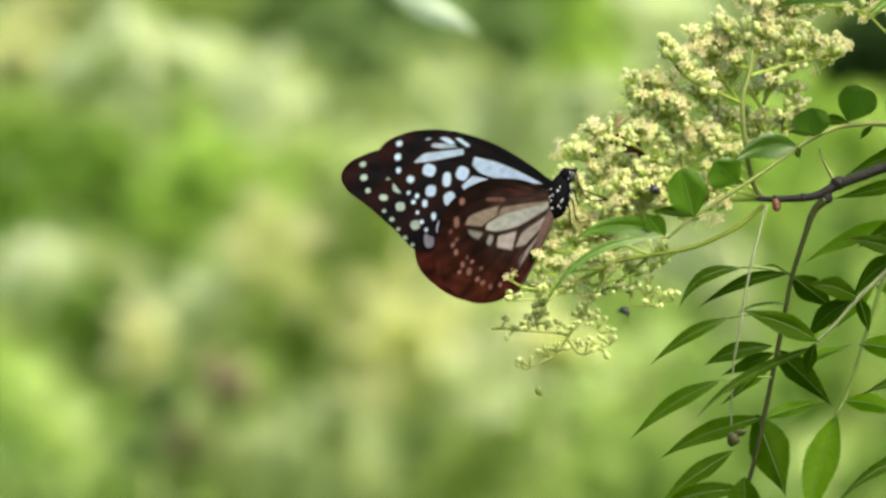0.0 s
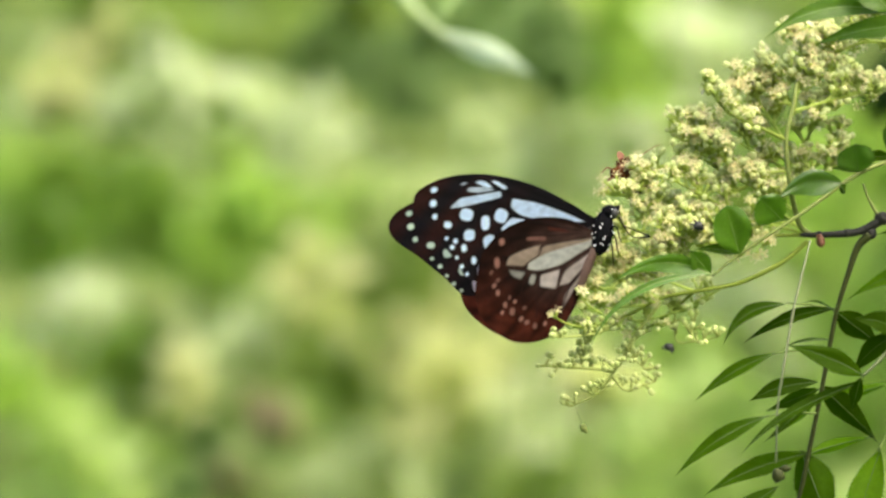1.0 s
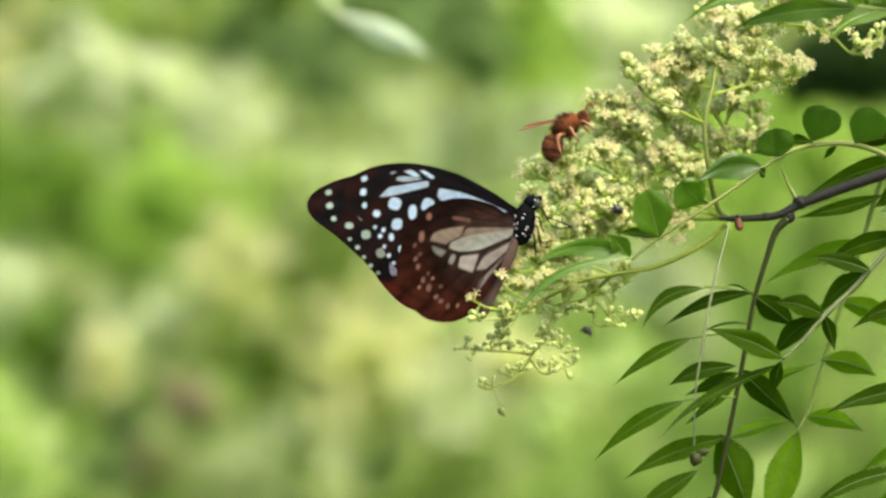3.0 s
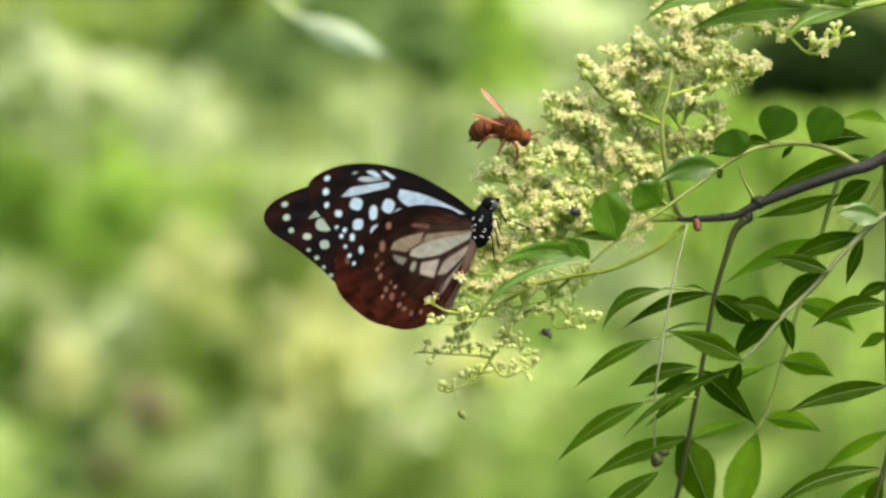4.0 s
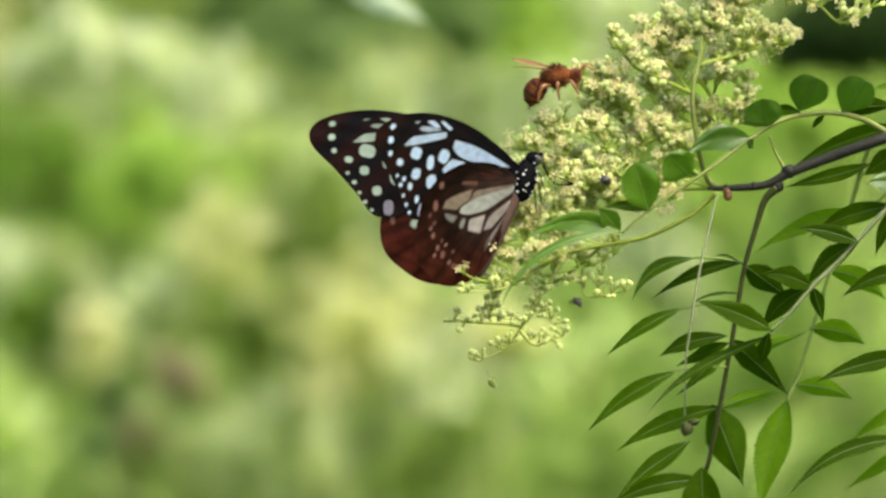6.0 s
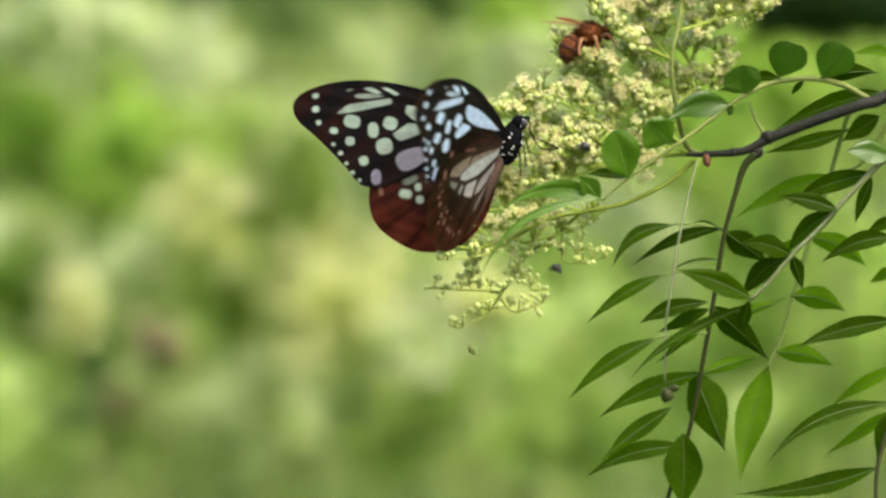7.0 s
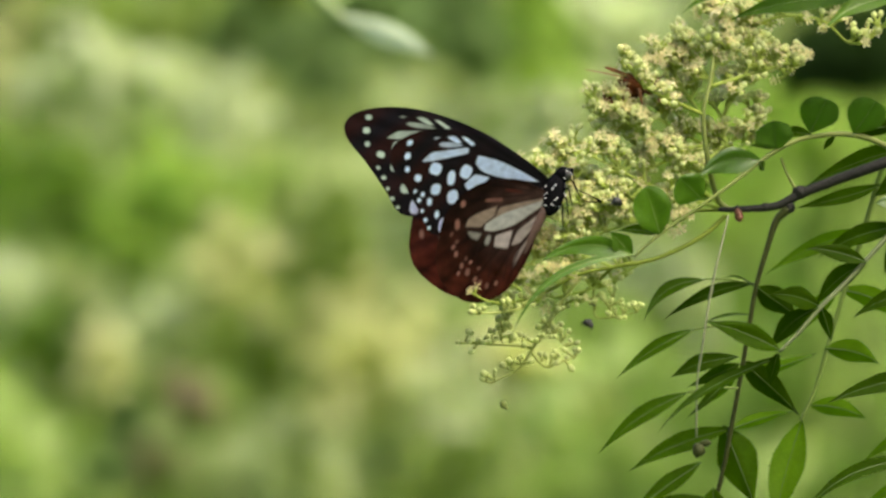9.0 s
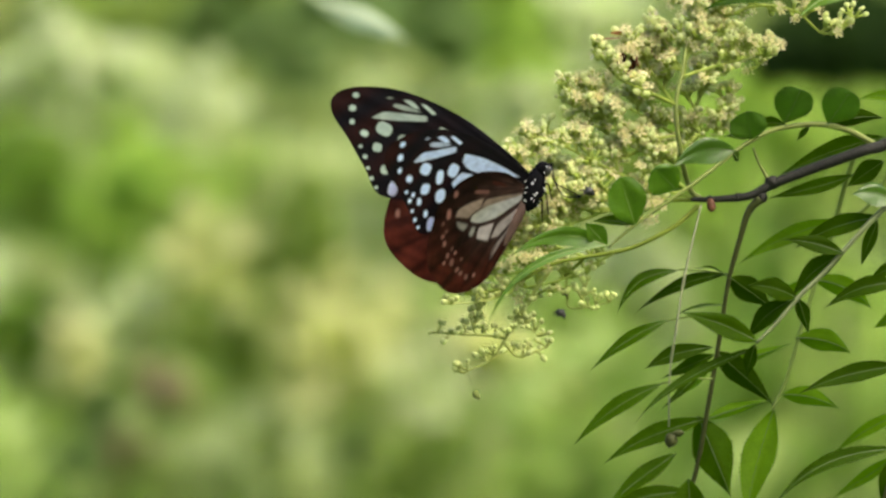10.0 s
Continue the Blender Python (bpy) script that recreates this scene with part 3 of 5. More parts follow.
leaflet(front, at(111.5, 31.0, 2), at(117.0, 39.0, -3), 9.2, 10, 0.0, LEAF_GLOSS, 0.55, blunt=True)
leaflet(front, at(110.1, 30.8, 2), at(126.1, 32.3, 8), 5.0, 25, 0.07, LEAF_DARK, 0.5)
leaflet(front, at(106.9, 30.6, 2), at(103.6, 27.3, 5), 1.8, 20, 0.0, LEAF)
leaflet(front, at(130.8, 35.3, 6), at(119.1, 37.3, 10), 3.4, 25, 0.1, LEAF_PALE)

# the leaf that hangs from the knot
hanging = frond([at(70.0, -76.5, 14), at(73.4, -65.6, 14), at(77.1, -55.6, 12), at(80.1, -41.9, 10), at(82.9, -28.0, 8), at(85.0, -16.8, 6), at(86.9, -6.9, 4), at(89.9, 3.0, 2), at(92.1, 9.3, 1), at(95.2, 12.5, 0)],
                [0.0005, 0.0005, 0.0006, 0.0006, 0.0006, 0.0006, 0.0006, 0.0007, 0.0009, 0.0012], DARK_STEM, "hanging compound leaf with pointed dark green leaflets")
leaflet(hanging, at(74.3, -4.5, 5), at(58.1, -15.2, 0), 4.0, 20, 0.15, LEAF)
link(hanging, at(87.2, -6.3, 4), at(74.3, -4.5, 5), GREEN_STEM)
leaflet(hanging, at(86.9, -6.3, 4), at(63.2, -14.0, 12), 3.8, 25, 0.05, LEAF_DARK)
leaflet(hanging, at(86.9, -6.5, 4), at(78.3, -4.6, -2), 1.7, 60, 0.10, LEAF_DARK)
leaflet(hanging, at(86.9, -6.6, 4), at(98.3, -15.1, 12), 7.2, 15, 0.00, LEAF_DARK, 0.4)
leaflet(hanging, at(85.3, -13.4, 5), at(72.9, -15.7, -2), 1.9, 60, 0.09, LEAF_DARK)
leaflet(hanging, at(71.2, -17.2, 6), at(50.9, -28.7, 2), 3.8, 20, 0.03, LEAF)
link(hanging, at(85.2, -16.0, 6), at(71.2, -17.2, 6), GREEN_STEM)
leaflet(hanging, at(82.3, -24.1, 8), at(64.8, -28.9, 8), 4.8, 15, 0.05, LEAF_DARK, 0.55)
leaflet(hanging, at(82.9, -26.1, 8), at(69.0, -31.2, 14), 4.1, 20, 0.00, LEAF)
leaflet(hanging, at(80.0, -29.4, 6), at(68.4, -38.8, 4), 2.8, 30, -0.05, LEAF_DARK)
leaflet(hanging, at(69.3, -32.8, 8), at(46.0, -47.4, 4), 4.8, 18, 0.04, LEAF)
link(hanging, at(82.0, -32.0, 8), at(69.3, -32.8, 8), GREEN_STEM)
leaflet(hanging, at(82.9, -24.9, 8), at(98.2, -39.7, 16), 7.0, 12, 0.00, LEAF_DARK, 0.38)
leaflet(hanging, at(79.8, -41.6, 10), at(53.6, -52.2, 8), 5.8, 18, 0.04, LEAF)
leaflet(hanging, at(78.0, -41.2, 12), at(86.2, -61.8, 8), 11.0, 8, 0.00, LEAF, 0.42)
leaflet(hanging, at(80.1, -42.5, 10), at(96.2, -37.6, 22), 3.6, 20, 0.02, LEAF_PALE)
leaflet(hanging, at(83.4, -27.5, 10), at(103.7, -23.4, 22), 3.4, 20, -0.06, LEAF_PALE)
leaflet(hanging, at(82.9, -28.1, 10), at(73.9, -36.0, 22), 2.9, 20, -0.02, LEAF_PALE)
leaflet(hanging, at(72.0, -49.7, 0), at(53.4, -63.2, -4), 5.2, 20, 0.01, LEAF)
leaflet(hanging, at(76.3, -59.8, 12), at(49.9, -67.1, 8), 5.4, 20, 0.07, LEAF)
leaflet(hanging, at(75.4, -57.0, 12), at(73.8, -76.0, 6), 10.6, 10, -0.02, LEAF, 0.45)

# the leaf with the grey stalk
grey = frond([at(92.3, -23.1, -10), at(97.6, -18.0, -9), at(102.9, -12.0, -8), at(109.7, -5.7, -6), at(114.9, -0.1, -5), at(124.2, 9.3, -3), at(135.8, 18.3, 0), at(144.6, 27.3, 4)],
             [0.0004, 0.0005, 0.0006, 0.0006, 0.0006, 0.0007, 0.0008, 0.0009], GREY_STEM, "compound leaf on a pale grey stalk")
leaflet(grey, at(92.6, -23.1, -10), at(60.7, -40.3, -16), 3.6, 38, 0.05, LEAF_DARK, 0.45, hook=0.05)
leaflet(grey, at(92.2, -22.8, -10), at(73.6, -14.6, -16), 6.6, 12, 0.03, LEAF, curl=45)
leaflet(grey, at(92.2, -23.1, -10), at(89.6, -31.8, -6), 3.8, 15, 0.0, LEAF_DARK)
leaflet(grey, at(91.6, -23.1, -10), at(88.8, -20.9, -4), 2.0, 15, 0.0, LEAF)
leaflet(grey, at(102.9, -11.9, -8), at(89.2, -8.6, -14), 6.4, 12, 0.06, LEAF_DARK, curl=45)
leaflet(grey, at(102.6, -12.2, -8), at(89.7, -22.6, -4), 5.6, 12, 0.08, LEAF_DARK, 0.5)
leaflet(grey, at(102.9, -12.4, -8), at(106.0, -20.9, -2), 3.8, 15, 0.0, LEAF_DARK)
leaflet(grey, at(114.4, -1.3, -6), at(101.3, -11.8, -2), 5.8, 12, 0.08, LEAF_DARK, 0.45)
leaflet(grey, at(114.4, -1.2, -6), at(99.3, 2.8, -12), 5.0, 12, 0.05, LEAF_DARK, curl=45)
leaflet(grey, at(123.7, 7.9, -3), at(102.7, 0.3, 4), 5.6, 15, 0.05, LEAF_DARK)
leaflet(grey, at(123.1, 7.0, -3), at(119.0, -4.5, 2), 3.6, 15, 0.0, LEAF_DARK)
leaflet(grey, at(127.9, 11.6, -2), at(116.5, 13.6, -8), 7.8, 14, 0.10, LEAF_GLOSS, 0.5, curl=95)

# the pale leaf behind
pale = frond([at(98.4, -42.1, 22), at(101.8, -35.3, 22), at(106.6, -19.7, 20), at(111.0, -5.5, 18), at(114.0, 3.2, 16), at(117.5, 15.9, 12), at(119.5, 22.1, 8)],
             [0.0004, 0.0005, 0.0006, 0.0006, 0.0006, 0.0006, 0.0006], GREEN_STEM, "compound leaf with bright yellow-green leaflets")
leaflet(pale, at(98.7, -41.6, 22), at(90.6, -70.4, 18), 9.4, 12, 0.02, LEAF_PALE)
leaflet(pale, at(100.7, -38.2, 22), at(116.4, -42.2, 28), 5.6, 15, 0.05, LEAF_PALE)
leaflet(pale, at(104.1, -23.8, 20), at(119.1, -28.1, 26), 6.6, 15, 0.08, LEAF_PALE, 0.5)
leaflet(pale, at(108.3, -9.4, 20), at(124.4, -16.8, 26), 6.0, 15, 0.10, LEAF_PALE, 0.5)
leaflet(pale, at(108.3, -9.4, 20), at(98.4, -20.0, 24), 5.0, 15, 0.05, LEAF_PALE)

# leaves along the branch and at the edge
side = frond([at(124.0, -78.0, 6), at(124.6, -66.2, 6), at(128.6, -52.0, 6), at(130.5, -42.1, 6), at(130.3, -16.8, 6), at(130.9, 5.7, 6), at(130.6, 27.6, 5)],
             [0.0005, 0.0006, 0.0007, 0.0008, 0.0009, 0.0010, 0.0012], DARK_STEM, "hanging compound leaf with narrow dark leaflets")
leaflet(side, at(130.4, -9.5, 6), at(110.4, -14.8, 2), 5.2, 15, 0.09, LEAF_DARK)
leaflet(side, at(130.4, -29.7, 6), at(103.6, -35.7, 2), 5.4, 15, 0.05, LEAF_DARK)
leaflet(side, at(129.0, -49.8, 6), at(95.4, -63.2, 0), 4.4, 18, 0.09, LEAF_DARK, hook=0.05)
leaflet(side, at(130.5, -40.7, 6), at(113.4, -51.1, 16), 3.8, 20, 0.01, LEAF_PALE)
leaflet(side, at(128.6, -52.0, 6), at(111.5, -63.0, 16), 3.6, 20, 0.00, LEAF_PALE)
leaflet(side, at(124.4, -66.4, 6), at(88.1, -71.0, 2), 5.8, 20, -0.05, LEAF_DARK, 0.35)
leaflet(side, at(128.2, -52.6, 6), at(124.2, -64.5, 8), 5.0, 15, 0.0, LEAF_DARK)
leaflet(side, at(130.6, -4.1, 6), at(122.5, -7.9, 10), 3.6, 15, 0.02, LEAF_DARK)
leaflet(side, at(130.4, -16.8, 6), at(123.0, -20.2, 12), 3.4, 15, 0.02, LEAF_PALE)
twig = frond([at(115.3, 6.7, 14), at(122.2, 10.1, 10), at(129.2, 21.3, 6), at(131.5, 27.3, 5)], [0.0004, 0.0005, 0.0007, 0.0010], GREEN_STEM, "leafy green twig behind the branch")
leaflet(twig, at(115.6, 6.9, 14), at(89.6, -3.2, 18), 5.0, 18, 0.05, LEAF_PALE)
leaflet(twig, at(126.6, 27.5, 8), at(99.7, 18.7, 14), 6.0, 18, 0.04, LEAF)
leaflet(twig, at(119.0, 18.4, 10), at(97.3, 12.8, 14), 4.2, 18, -0.04, LEAF)
leaflet(twig, at(126.5, 21.3, 8), at(116.6, 15.3, 10), 6.0, 18, 0.00, LEAF_DARK)

# the leaf above the flowers
top = frond([at(99.4, 67.6, -6), at(113.4, 64.6, -6), at(124.6, 64.9, -2), at(150.2, 72.6, 4), at(190, 100, 20)],
            [0.0005, 0.0007, 0.0009, 0.0011, 0.0013], GREEN_STEM, "compound leaf with fresh green leaflets above the flowers")
leaflet(top, at(101.5, 67.3, -6), at(68.4, 61.5, -12), 6.0, 18, 0.13, LEAF_TOP, 0.4)
leaflet(top, at(112.7, 64.6, -6), at(80.2, 59.5, -3), 6.4, 18, 0.06, LEAF_TOP, 0.42)
leaflet(top, at(100.1, 67.6, -7), at(91.5, 77.3, -10), 8.6, 12, 0.0, LEAF_TOP, 0.52, blunt=True, curl=50)
leaflet(top, at(114.4, 64.6, -6), at(106.8, 77.4, -10), 9.0, 12, 0.0, LEAF_TOP, 0.52, blunt=True, curl=30)
leaflet(top, at(122.1, 64.6, -5), at(118.9, 74.9, -9), 8.6, 12, 0.0, LEAF_TOP, 0.52, blunt=True, curl=50)
leaflet(top, at(124.6, 64.9, -4), at(103.7, 56.6, -12), 5.4, 22, 0.10, LEAF_TOP, 0.42)

PALE_STEM = varied("pale_stem", (0.22, 0.30, 0.12), 0.5, 100, 0.2)
# a pale sprig hanging between the shrub and the bank
sprig = frond([at(-11.9, 79.3, 720), at(-22.2, 84.6, 720), at(-32.4, 94.1, 720), at(-42.6, 105.6, 720), at(-51.0, 116.1, 720), at(-20, 330, 640), at(300, 420, 360), FORK + Vector((0.01, 0.02, 0.30))],
              [0.0010, 0.0016, 0.0022, 0.0024, 0.0026, 0.003, 0.004, 0.005], PALE_STEM, "pale leafy sprig, out of focus")
PALE_SPRIG = varied("sprig_leaf", (0.50, 0.60, 0.42), 0.6, 60, 0.2, 400, 0.1, 0.3, spec=0.2)
GREEN_SPRIG = varied("sprig_leaf_green", (0.20, 0.30, 0.10), 0.6, 60, 0.2, 400, 0.1, 0.3, spec=0.2)
leaflet(sprig, at(-23.1, 85.1, 720), at(10.6, 70.2, 716), 8.6, 15, 0.0, PALE_SPRIG, 0.5)
leaflet(sprig, at(-23.1, 87.4, 720), at(-6.9, 99.1, 726), 6.0, 15, 0.1, GREEN_SPRIG, 0.5)


# ---- flower panicle ----
def floret_mesh(kind):
    """0, 1: closed buds; 2, 3: open flowers with five petals and stamens; 4: a pair of buds."""
    s = Shape()
    r = 0.00072
    if kind in (0, 1):
        tall = 1.25 if kind else 0.95
        s.ball((0, 0, r * tall * 0.9), (r, r * 0.94, r * tall), 8, 6, slot=1, rough=0.05)
        s.tube([(0, 0, 0), (0, 0, r * 0.5)], [r * 0.30, r * 0.70], 6, slot=2)
    elif kind == 4:
        s.ball((-r * 0.7, 0, r * 0.8), (r * 0.8, r * 0.8, r), 7, 5, slot=1, rough=0.06)
        s.ball((r * 0.75, r * 0.2, r * 1.2), (r * 0.9, r * 0.85, r), 7, 5, slot=1, rough=0.06)
    else:
        z = Vector((0, 0, 1))
        for k in range(5):
            a = 2 * math.pi * k / 5 + kind
            c, d = Vector((math.cos(a), math.sin(a), 0)), Vector((-math.sin(a), math.cos(a), 0))
            w, lift = 0.62 * r, (0.25 if kind == 2 else 0.85)
            s.add([z * r * 0.35, c * r * 1.1 + d * w + z * r * 0.65, c * r * 2.0 + d * w * 0.35 + z * r * lift, c * r * 2.0 - d * w * 0.35 + z * r * lift,
                   c * r * 1.1 - d * w + z * r * 0.65, c * r * 1.1 + z * r * 0.45], [(0, 1, 5), (1, 2, 5), (2, 3, 5), (3, 4, 5), (4, 0, 5)], 0)
            tip = c * r * 1.0 + z * r * 1.9 + d * r * 0.4
            s.add([z * r * 0.5 + d * r * 0.1, z * r * 0.5 - d * r * 0.1, tip - d * r * 0.1, tip + d * r * 0.1], [(0, 1, 2, 3)], 0)
            s.ball(tip, r * 0.26, 4, 3, slot=0)
        s.ball((0, 0, r * 0.6), (r * 0.5, r * 0.5, r * 0.6), 5, 4, slot=1)
    return s


FLORETS = [floret_mesh(k) for k in range(5)]
FLORET_MESHES = [f.mesh("floret", [PETAL, BUD, FLOWER_STEM]) for f in FLORETS]
OLD_MESHES = [f.mesh("floret", [OLD_PETAL, OLD_BUD, OLIVE_LIME]) for f in FLORETS]


def cyme(stems, flowers, p, way, length, level, rich, rnd):
    """A stalk that forks two or three times; short rays at its ends bear the florets."""
    bend = Vector((rnd.gauss(0, 0.15), rnd.gauss(0, 0.12), rnd.gauss(0.12, 0.12))) * length
    q = p + way * length
    stems.tube([p, p.lerp(q, 0.5) + bend * 0.5, q], [0.00037 + 0.00008 * level, 0.00031 + 0.00006 * level], 5, smooth=3)
    if level == 0:
        for _ in range(rnd.randint(*rich)):
            d = (way * 0.5 + Vector((rnd.gauss(0, 0.62), rnd.gauss(-0.1, 0.5), rnd.gauss(0.75, 0.4)))).normalized()
            tip = q + d * rnd.uniform(0.0011, 0.0027)
            stems.tube([q, tip], [0.00028, 0.00036], 5)
            flowers.append((tip, d, rnd.choices((0, 1, 2, 3, 4), (3, 3, 3, 3, 2.5))[0], rnd.uniform(0.82, 1.28)))
        return
    across = way.cross(Vector((rnd.gauss(0, 0.5), 1, rnd.gauss(0, 0.5)))).normalized()
    turn = Matrix.Rotation(rnd.uniform(0, math.pi), 3, way)
    for k in ((0, 1, 2) if level > 1 else (0, 2)):
        a = (k - 1) * rnd.uniform(0.6, 0.95) + rnd.gauss(0, 0.12)
        d = (way * math.cos(a) + turn @ across * math.sin(a))
        d = Vector((d.x, d.y * 0.8, d.z + 0.12)).normalized()
        cyme(stems, flowers, q, d, length * rnd.uniform(0.55, 0.8), level - 1, rich, rnd)


def panicle(label, axes, count_near, old=False, seed=1):
    """Stems that branch into flat heads of buds and open florets. axes: points, reach of the side cymes in millimetres, their number, forks, thickness."""
    stems, flowers, rnd = Shape(), [], random.Random(seed)
    for pts, reach, n, level, thick in axes:
        curve = spline([Vector(p) for p in pts], 8)
        m = len(curve)
        stems.tube(curve, [thick / 1000, thick * 0.85 / 1000, thick * 0.55 / 1000], 8, 0 if thick < 0.45 else 2 if thick > 0.7 else 1)
        for k in range(n):
            u = 0.16 + 0.84 * (k + rnd.random()) / n
            i = min(m - 2, int(u * (m - 1)))
            along = (curve[i + 1] - curve[i]).normalized()
            a = rnd.uniform(0, 2 * math.pi)
            out_way = Vector((math.cos(a), 0.55 * math.sin(a * 1.7 + 1), math.sin(a) * 0.9 + 0.25))
            way = (along * rnd.uniform(0.25, 0.9) + out_way).normalized()
            cyme(stems, flowers, curve[i], way, reach / 1000 / 2.45 * rnd.uniform(0.7, 1.2) * (1.1 - 0.3 * u), level, (1, 3) if level != 1 else (2, 3), rnd)
        if n:
            cyme(stems, flowers, curve[-1], (curve[-1] - curve[-3]).normalized(), reach / 1000 / 2.4, level, (1, 2) if level == 2 else (2, 3), rnd)
    stem = part("panicle", stems, [OLIVE_LIME if old else FLOWER_STEM, OLIVE_LIME if old else LIME_STEM, OLIVE_STEM], shrub, label, origin=axes[0][0][0])
    o = ORIGIN[stem.name]
    flowers.sort(key=lambda f: f[0].y)
    rest = Shape()
    for i, (q, d, kind, size) in enumerate(flowers):
        kind, size = (kind if kind in (0, 1) else 4, size * 1.0) if old else (kind, size)
        turn = d.to_track_quat("Z", "Y").to_matrix()
        if i < count_near:
            ob = new("floret", (OLD_MESHES if old else FLORET_MESHES)[kind])
            ob.parent = stem
            ob.matrix_basis = Matrix.LocRotScale(q - o, d.to_track_quat("Z", "Y"), Vector((size,) * 3))
        else:
            src = FLORETS[kind]
            n = len(rest.verts)
            rest.verts += [turn @ (v * size) + q for v in src.verts]
            rest.faces += [tuple(j + n for j in f) for f in src.faces]
            rest.slots += src.slots
    if rest.verts:
        tagged(part("floret_mass", rest, [OLD_PETAL, OLD_BUD, OLIVE_LIME] if old else [PETAL, BUD, FLOWER_STEM], stem), kind="stuff")
    return stem


UP = [
    ([at(80.4, 12.5, 2), at(77.6, 15.3, 1), at(75.1, 24.8, -6), at(74.1, 35.9, -8), at(76.1, 44.8, -6), at(77.1, 52.1, -3)], 5.0, 0, 1, 0.72),
    ([at(76.1, 42.3, -4), at(77.1, 49.3, -3), at(78.8, 55.6, -2)], 5.0, 8, 2, 0.5),
    ([at(74.1, 35.9, -8), at(67.5, 39.0, -8), at(60.5, 42.5, -6), at(56.6, 47.0, -4), at(55.2, 49.0, -3)], 3.1, 9, 1, 0.5),
    ([at(76.1, 43.0, -4), at(83.7, 45.3, -2), at(90.7, 47.2, 0), at(95.6, 48.6, 0)], 4.5, 7, 2, 0.42),
    ([at(78.5, 13.5, 3), at(68.9, 21.9, 1), at(60.5, 30.3, 0), at(53.5, 36.6, -1), at(50.0, 38.6, -1)], 5.5, 12, 2, 0.42),
    ([at(74.7, 28.2, -4), at(66.8, 28.2, -4), at(59.1, 33.1, -3), at(55.6, 36.6, -2)], 4.5, 7, 2, 0.36),
    ([at(78.8, 12.8, 4), at(66.8, 16.3, 1), at(55.6, 21.2, -2), at(46.5, 26.1, -3), at(41.2, 27.8, -3)], 5.5, 12, 2, 0.42),
    ([at(79.5, 12.4, 4), at(66.1, 12.5, 1), at(54.2, 14.6, -3), at(44.4, 19.1, -4), at(35.2, 21.9, -4)], 5.5, 13, 2, 0.5),
    ([at(66.1, 12.5, 2), at(55.6, 9.7, -2), at(45.8, 12.5, -4), at(38.7, 13.5, -5), at(33.8, 15.6, -5)], 5.0, 12, 2, 0.4),
    ([at(57.0, 10.0, 0), at(47.2, 6.7, -3), at(39.4, 7.4, -5), at(32.4, 6.5, -6)], 4.5, 9, 2, 0.36),
    ([at(75.1, 24.8, 3), at(81.1, 29.3, 6), at(85.4, 35.2, 7)], 5.0, 7, 2, 0.36),
]
UP_BEHIND = [
    ([at(74.1, 35.9, 2), at(68.9, 43.7, 3), at(66.1, 48.6, 2), at(65.0, 50.0, 1)], 5.0, 8, 2, 0.4),
    ([at(76.1, 44.8, 1), at(72.7, 50.0, 2), at(71.0, 52.8, 2)], 4.5, 5, 2, 0.36),
    ([at(76.6, 47.9, 4), at(79.7, 50.7, 4), at(83.0, 51.8, 4)], 4.5, 5, 2, 0.36),
    ([at(77.4, 18.4, 8), at(65.4, 25.1, 8), at(54.2, 28.2, 8), at(45.1, 29.3, 7)], 5.0, 5, 2, 0.36),
    ([at(75.5, 28.2, 9), at(64.0, 35.0, 9), at(57.7, 39.4, 8)], 5.0, 5, 2, 0.36),
    ([at(78.1, 14.9, 9), at(62.6, 17.3, 9), at(48.6, 19.8, 8), at(39.4, 24.0, 6)], 5.0, 5, 2, 0.36),
    ([at(75.5, 26.8, 8), at(79.5, 35.2, 9), at(82.3, 42.3, 8), at(86.5, 45.1, 8)], 5.0, 8, 2, 0.36),
    ([at(72.4, 19.8, 10), at(68.2, 28.2, 10), at(69.6, 39.4, 8)], 5.0, 5, 2, 0.36),
]
LOW = [
    ([at(79.7, 10.8, 2), at(73.1, 5.5, 0), at(62.6, 0.6, -2), at(51.4, -1.5, -4), at(43.0, -3.2, -5), at(34.5, -7.4, -6), at(26.8, -10.0, -8)], 4.0, 0, 1, 0.62),
    ([at(51.4, -1.5, -4), at(43.0, 1.8, -5), at(35.9, 4.6, -6), at(30.3, 4.1, -6)], 4.2, 5, 2, 0.36),
    ([at(43.0, -3.2, -5), at(35.9, -1.3, -6), at(29.6, -0.6, -7), at(26.8, -2.4, -8)], 3.8, 5, 2, 0.34),
    ([at(39.4, -4.8, -5), at(31.7, -5.5, -7), at(25.4, -6.5, -9)], 2.8, 4, 1, 0.3),
    ([at(58.4, -0.6, -3), at(51.4, -4.4, -2), at(45.8, -6.9, -2), at(38.7, -8.6, -2)], 3.2, 4, 1, 0.36),
    ([at(51.4, -1.5, -3), at(46.5, -5.8, -2), at(41.6, -9.4, 0), at(37.3, -11.4, 0)], 3.0, 4, 1, 0.45),
    ([at(62.6, 0.6, -2), at(56.3, -0.8, 0), at(52.8, -4.1, 0)], 3.0, 2, 1, 0.3),
    ([at(34.5, -7.4, -6), at(31.7, -10.4, -6), at(28.2, -11.1, -6), at(24.0, -10.4, -8)], 1.8, 3, 1, 0.3),
    ([at(26.8, -10.0, -9), at(23.3, -10.0, -14), at(19.8, -9.4, -20), at(17.0, -7.9, -24)], 0.9, 1, 0, 0.34),
    ([at(28.2, -6.9, -9), at(25.0, -4.8, -12), at(23.3, -2.9, -14.5)], 1.2, 2, 0, 0.3),
]
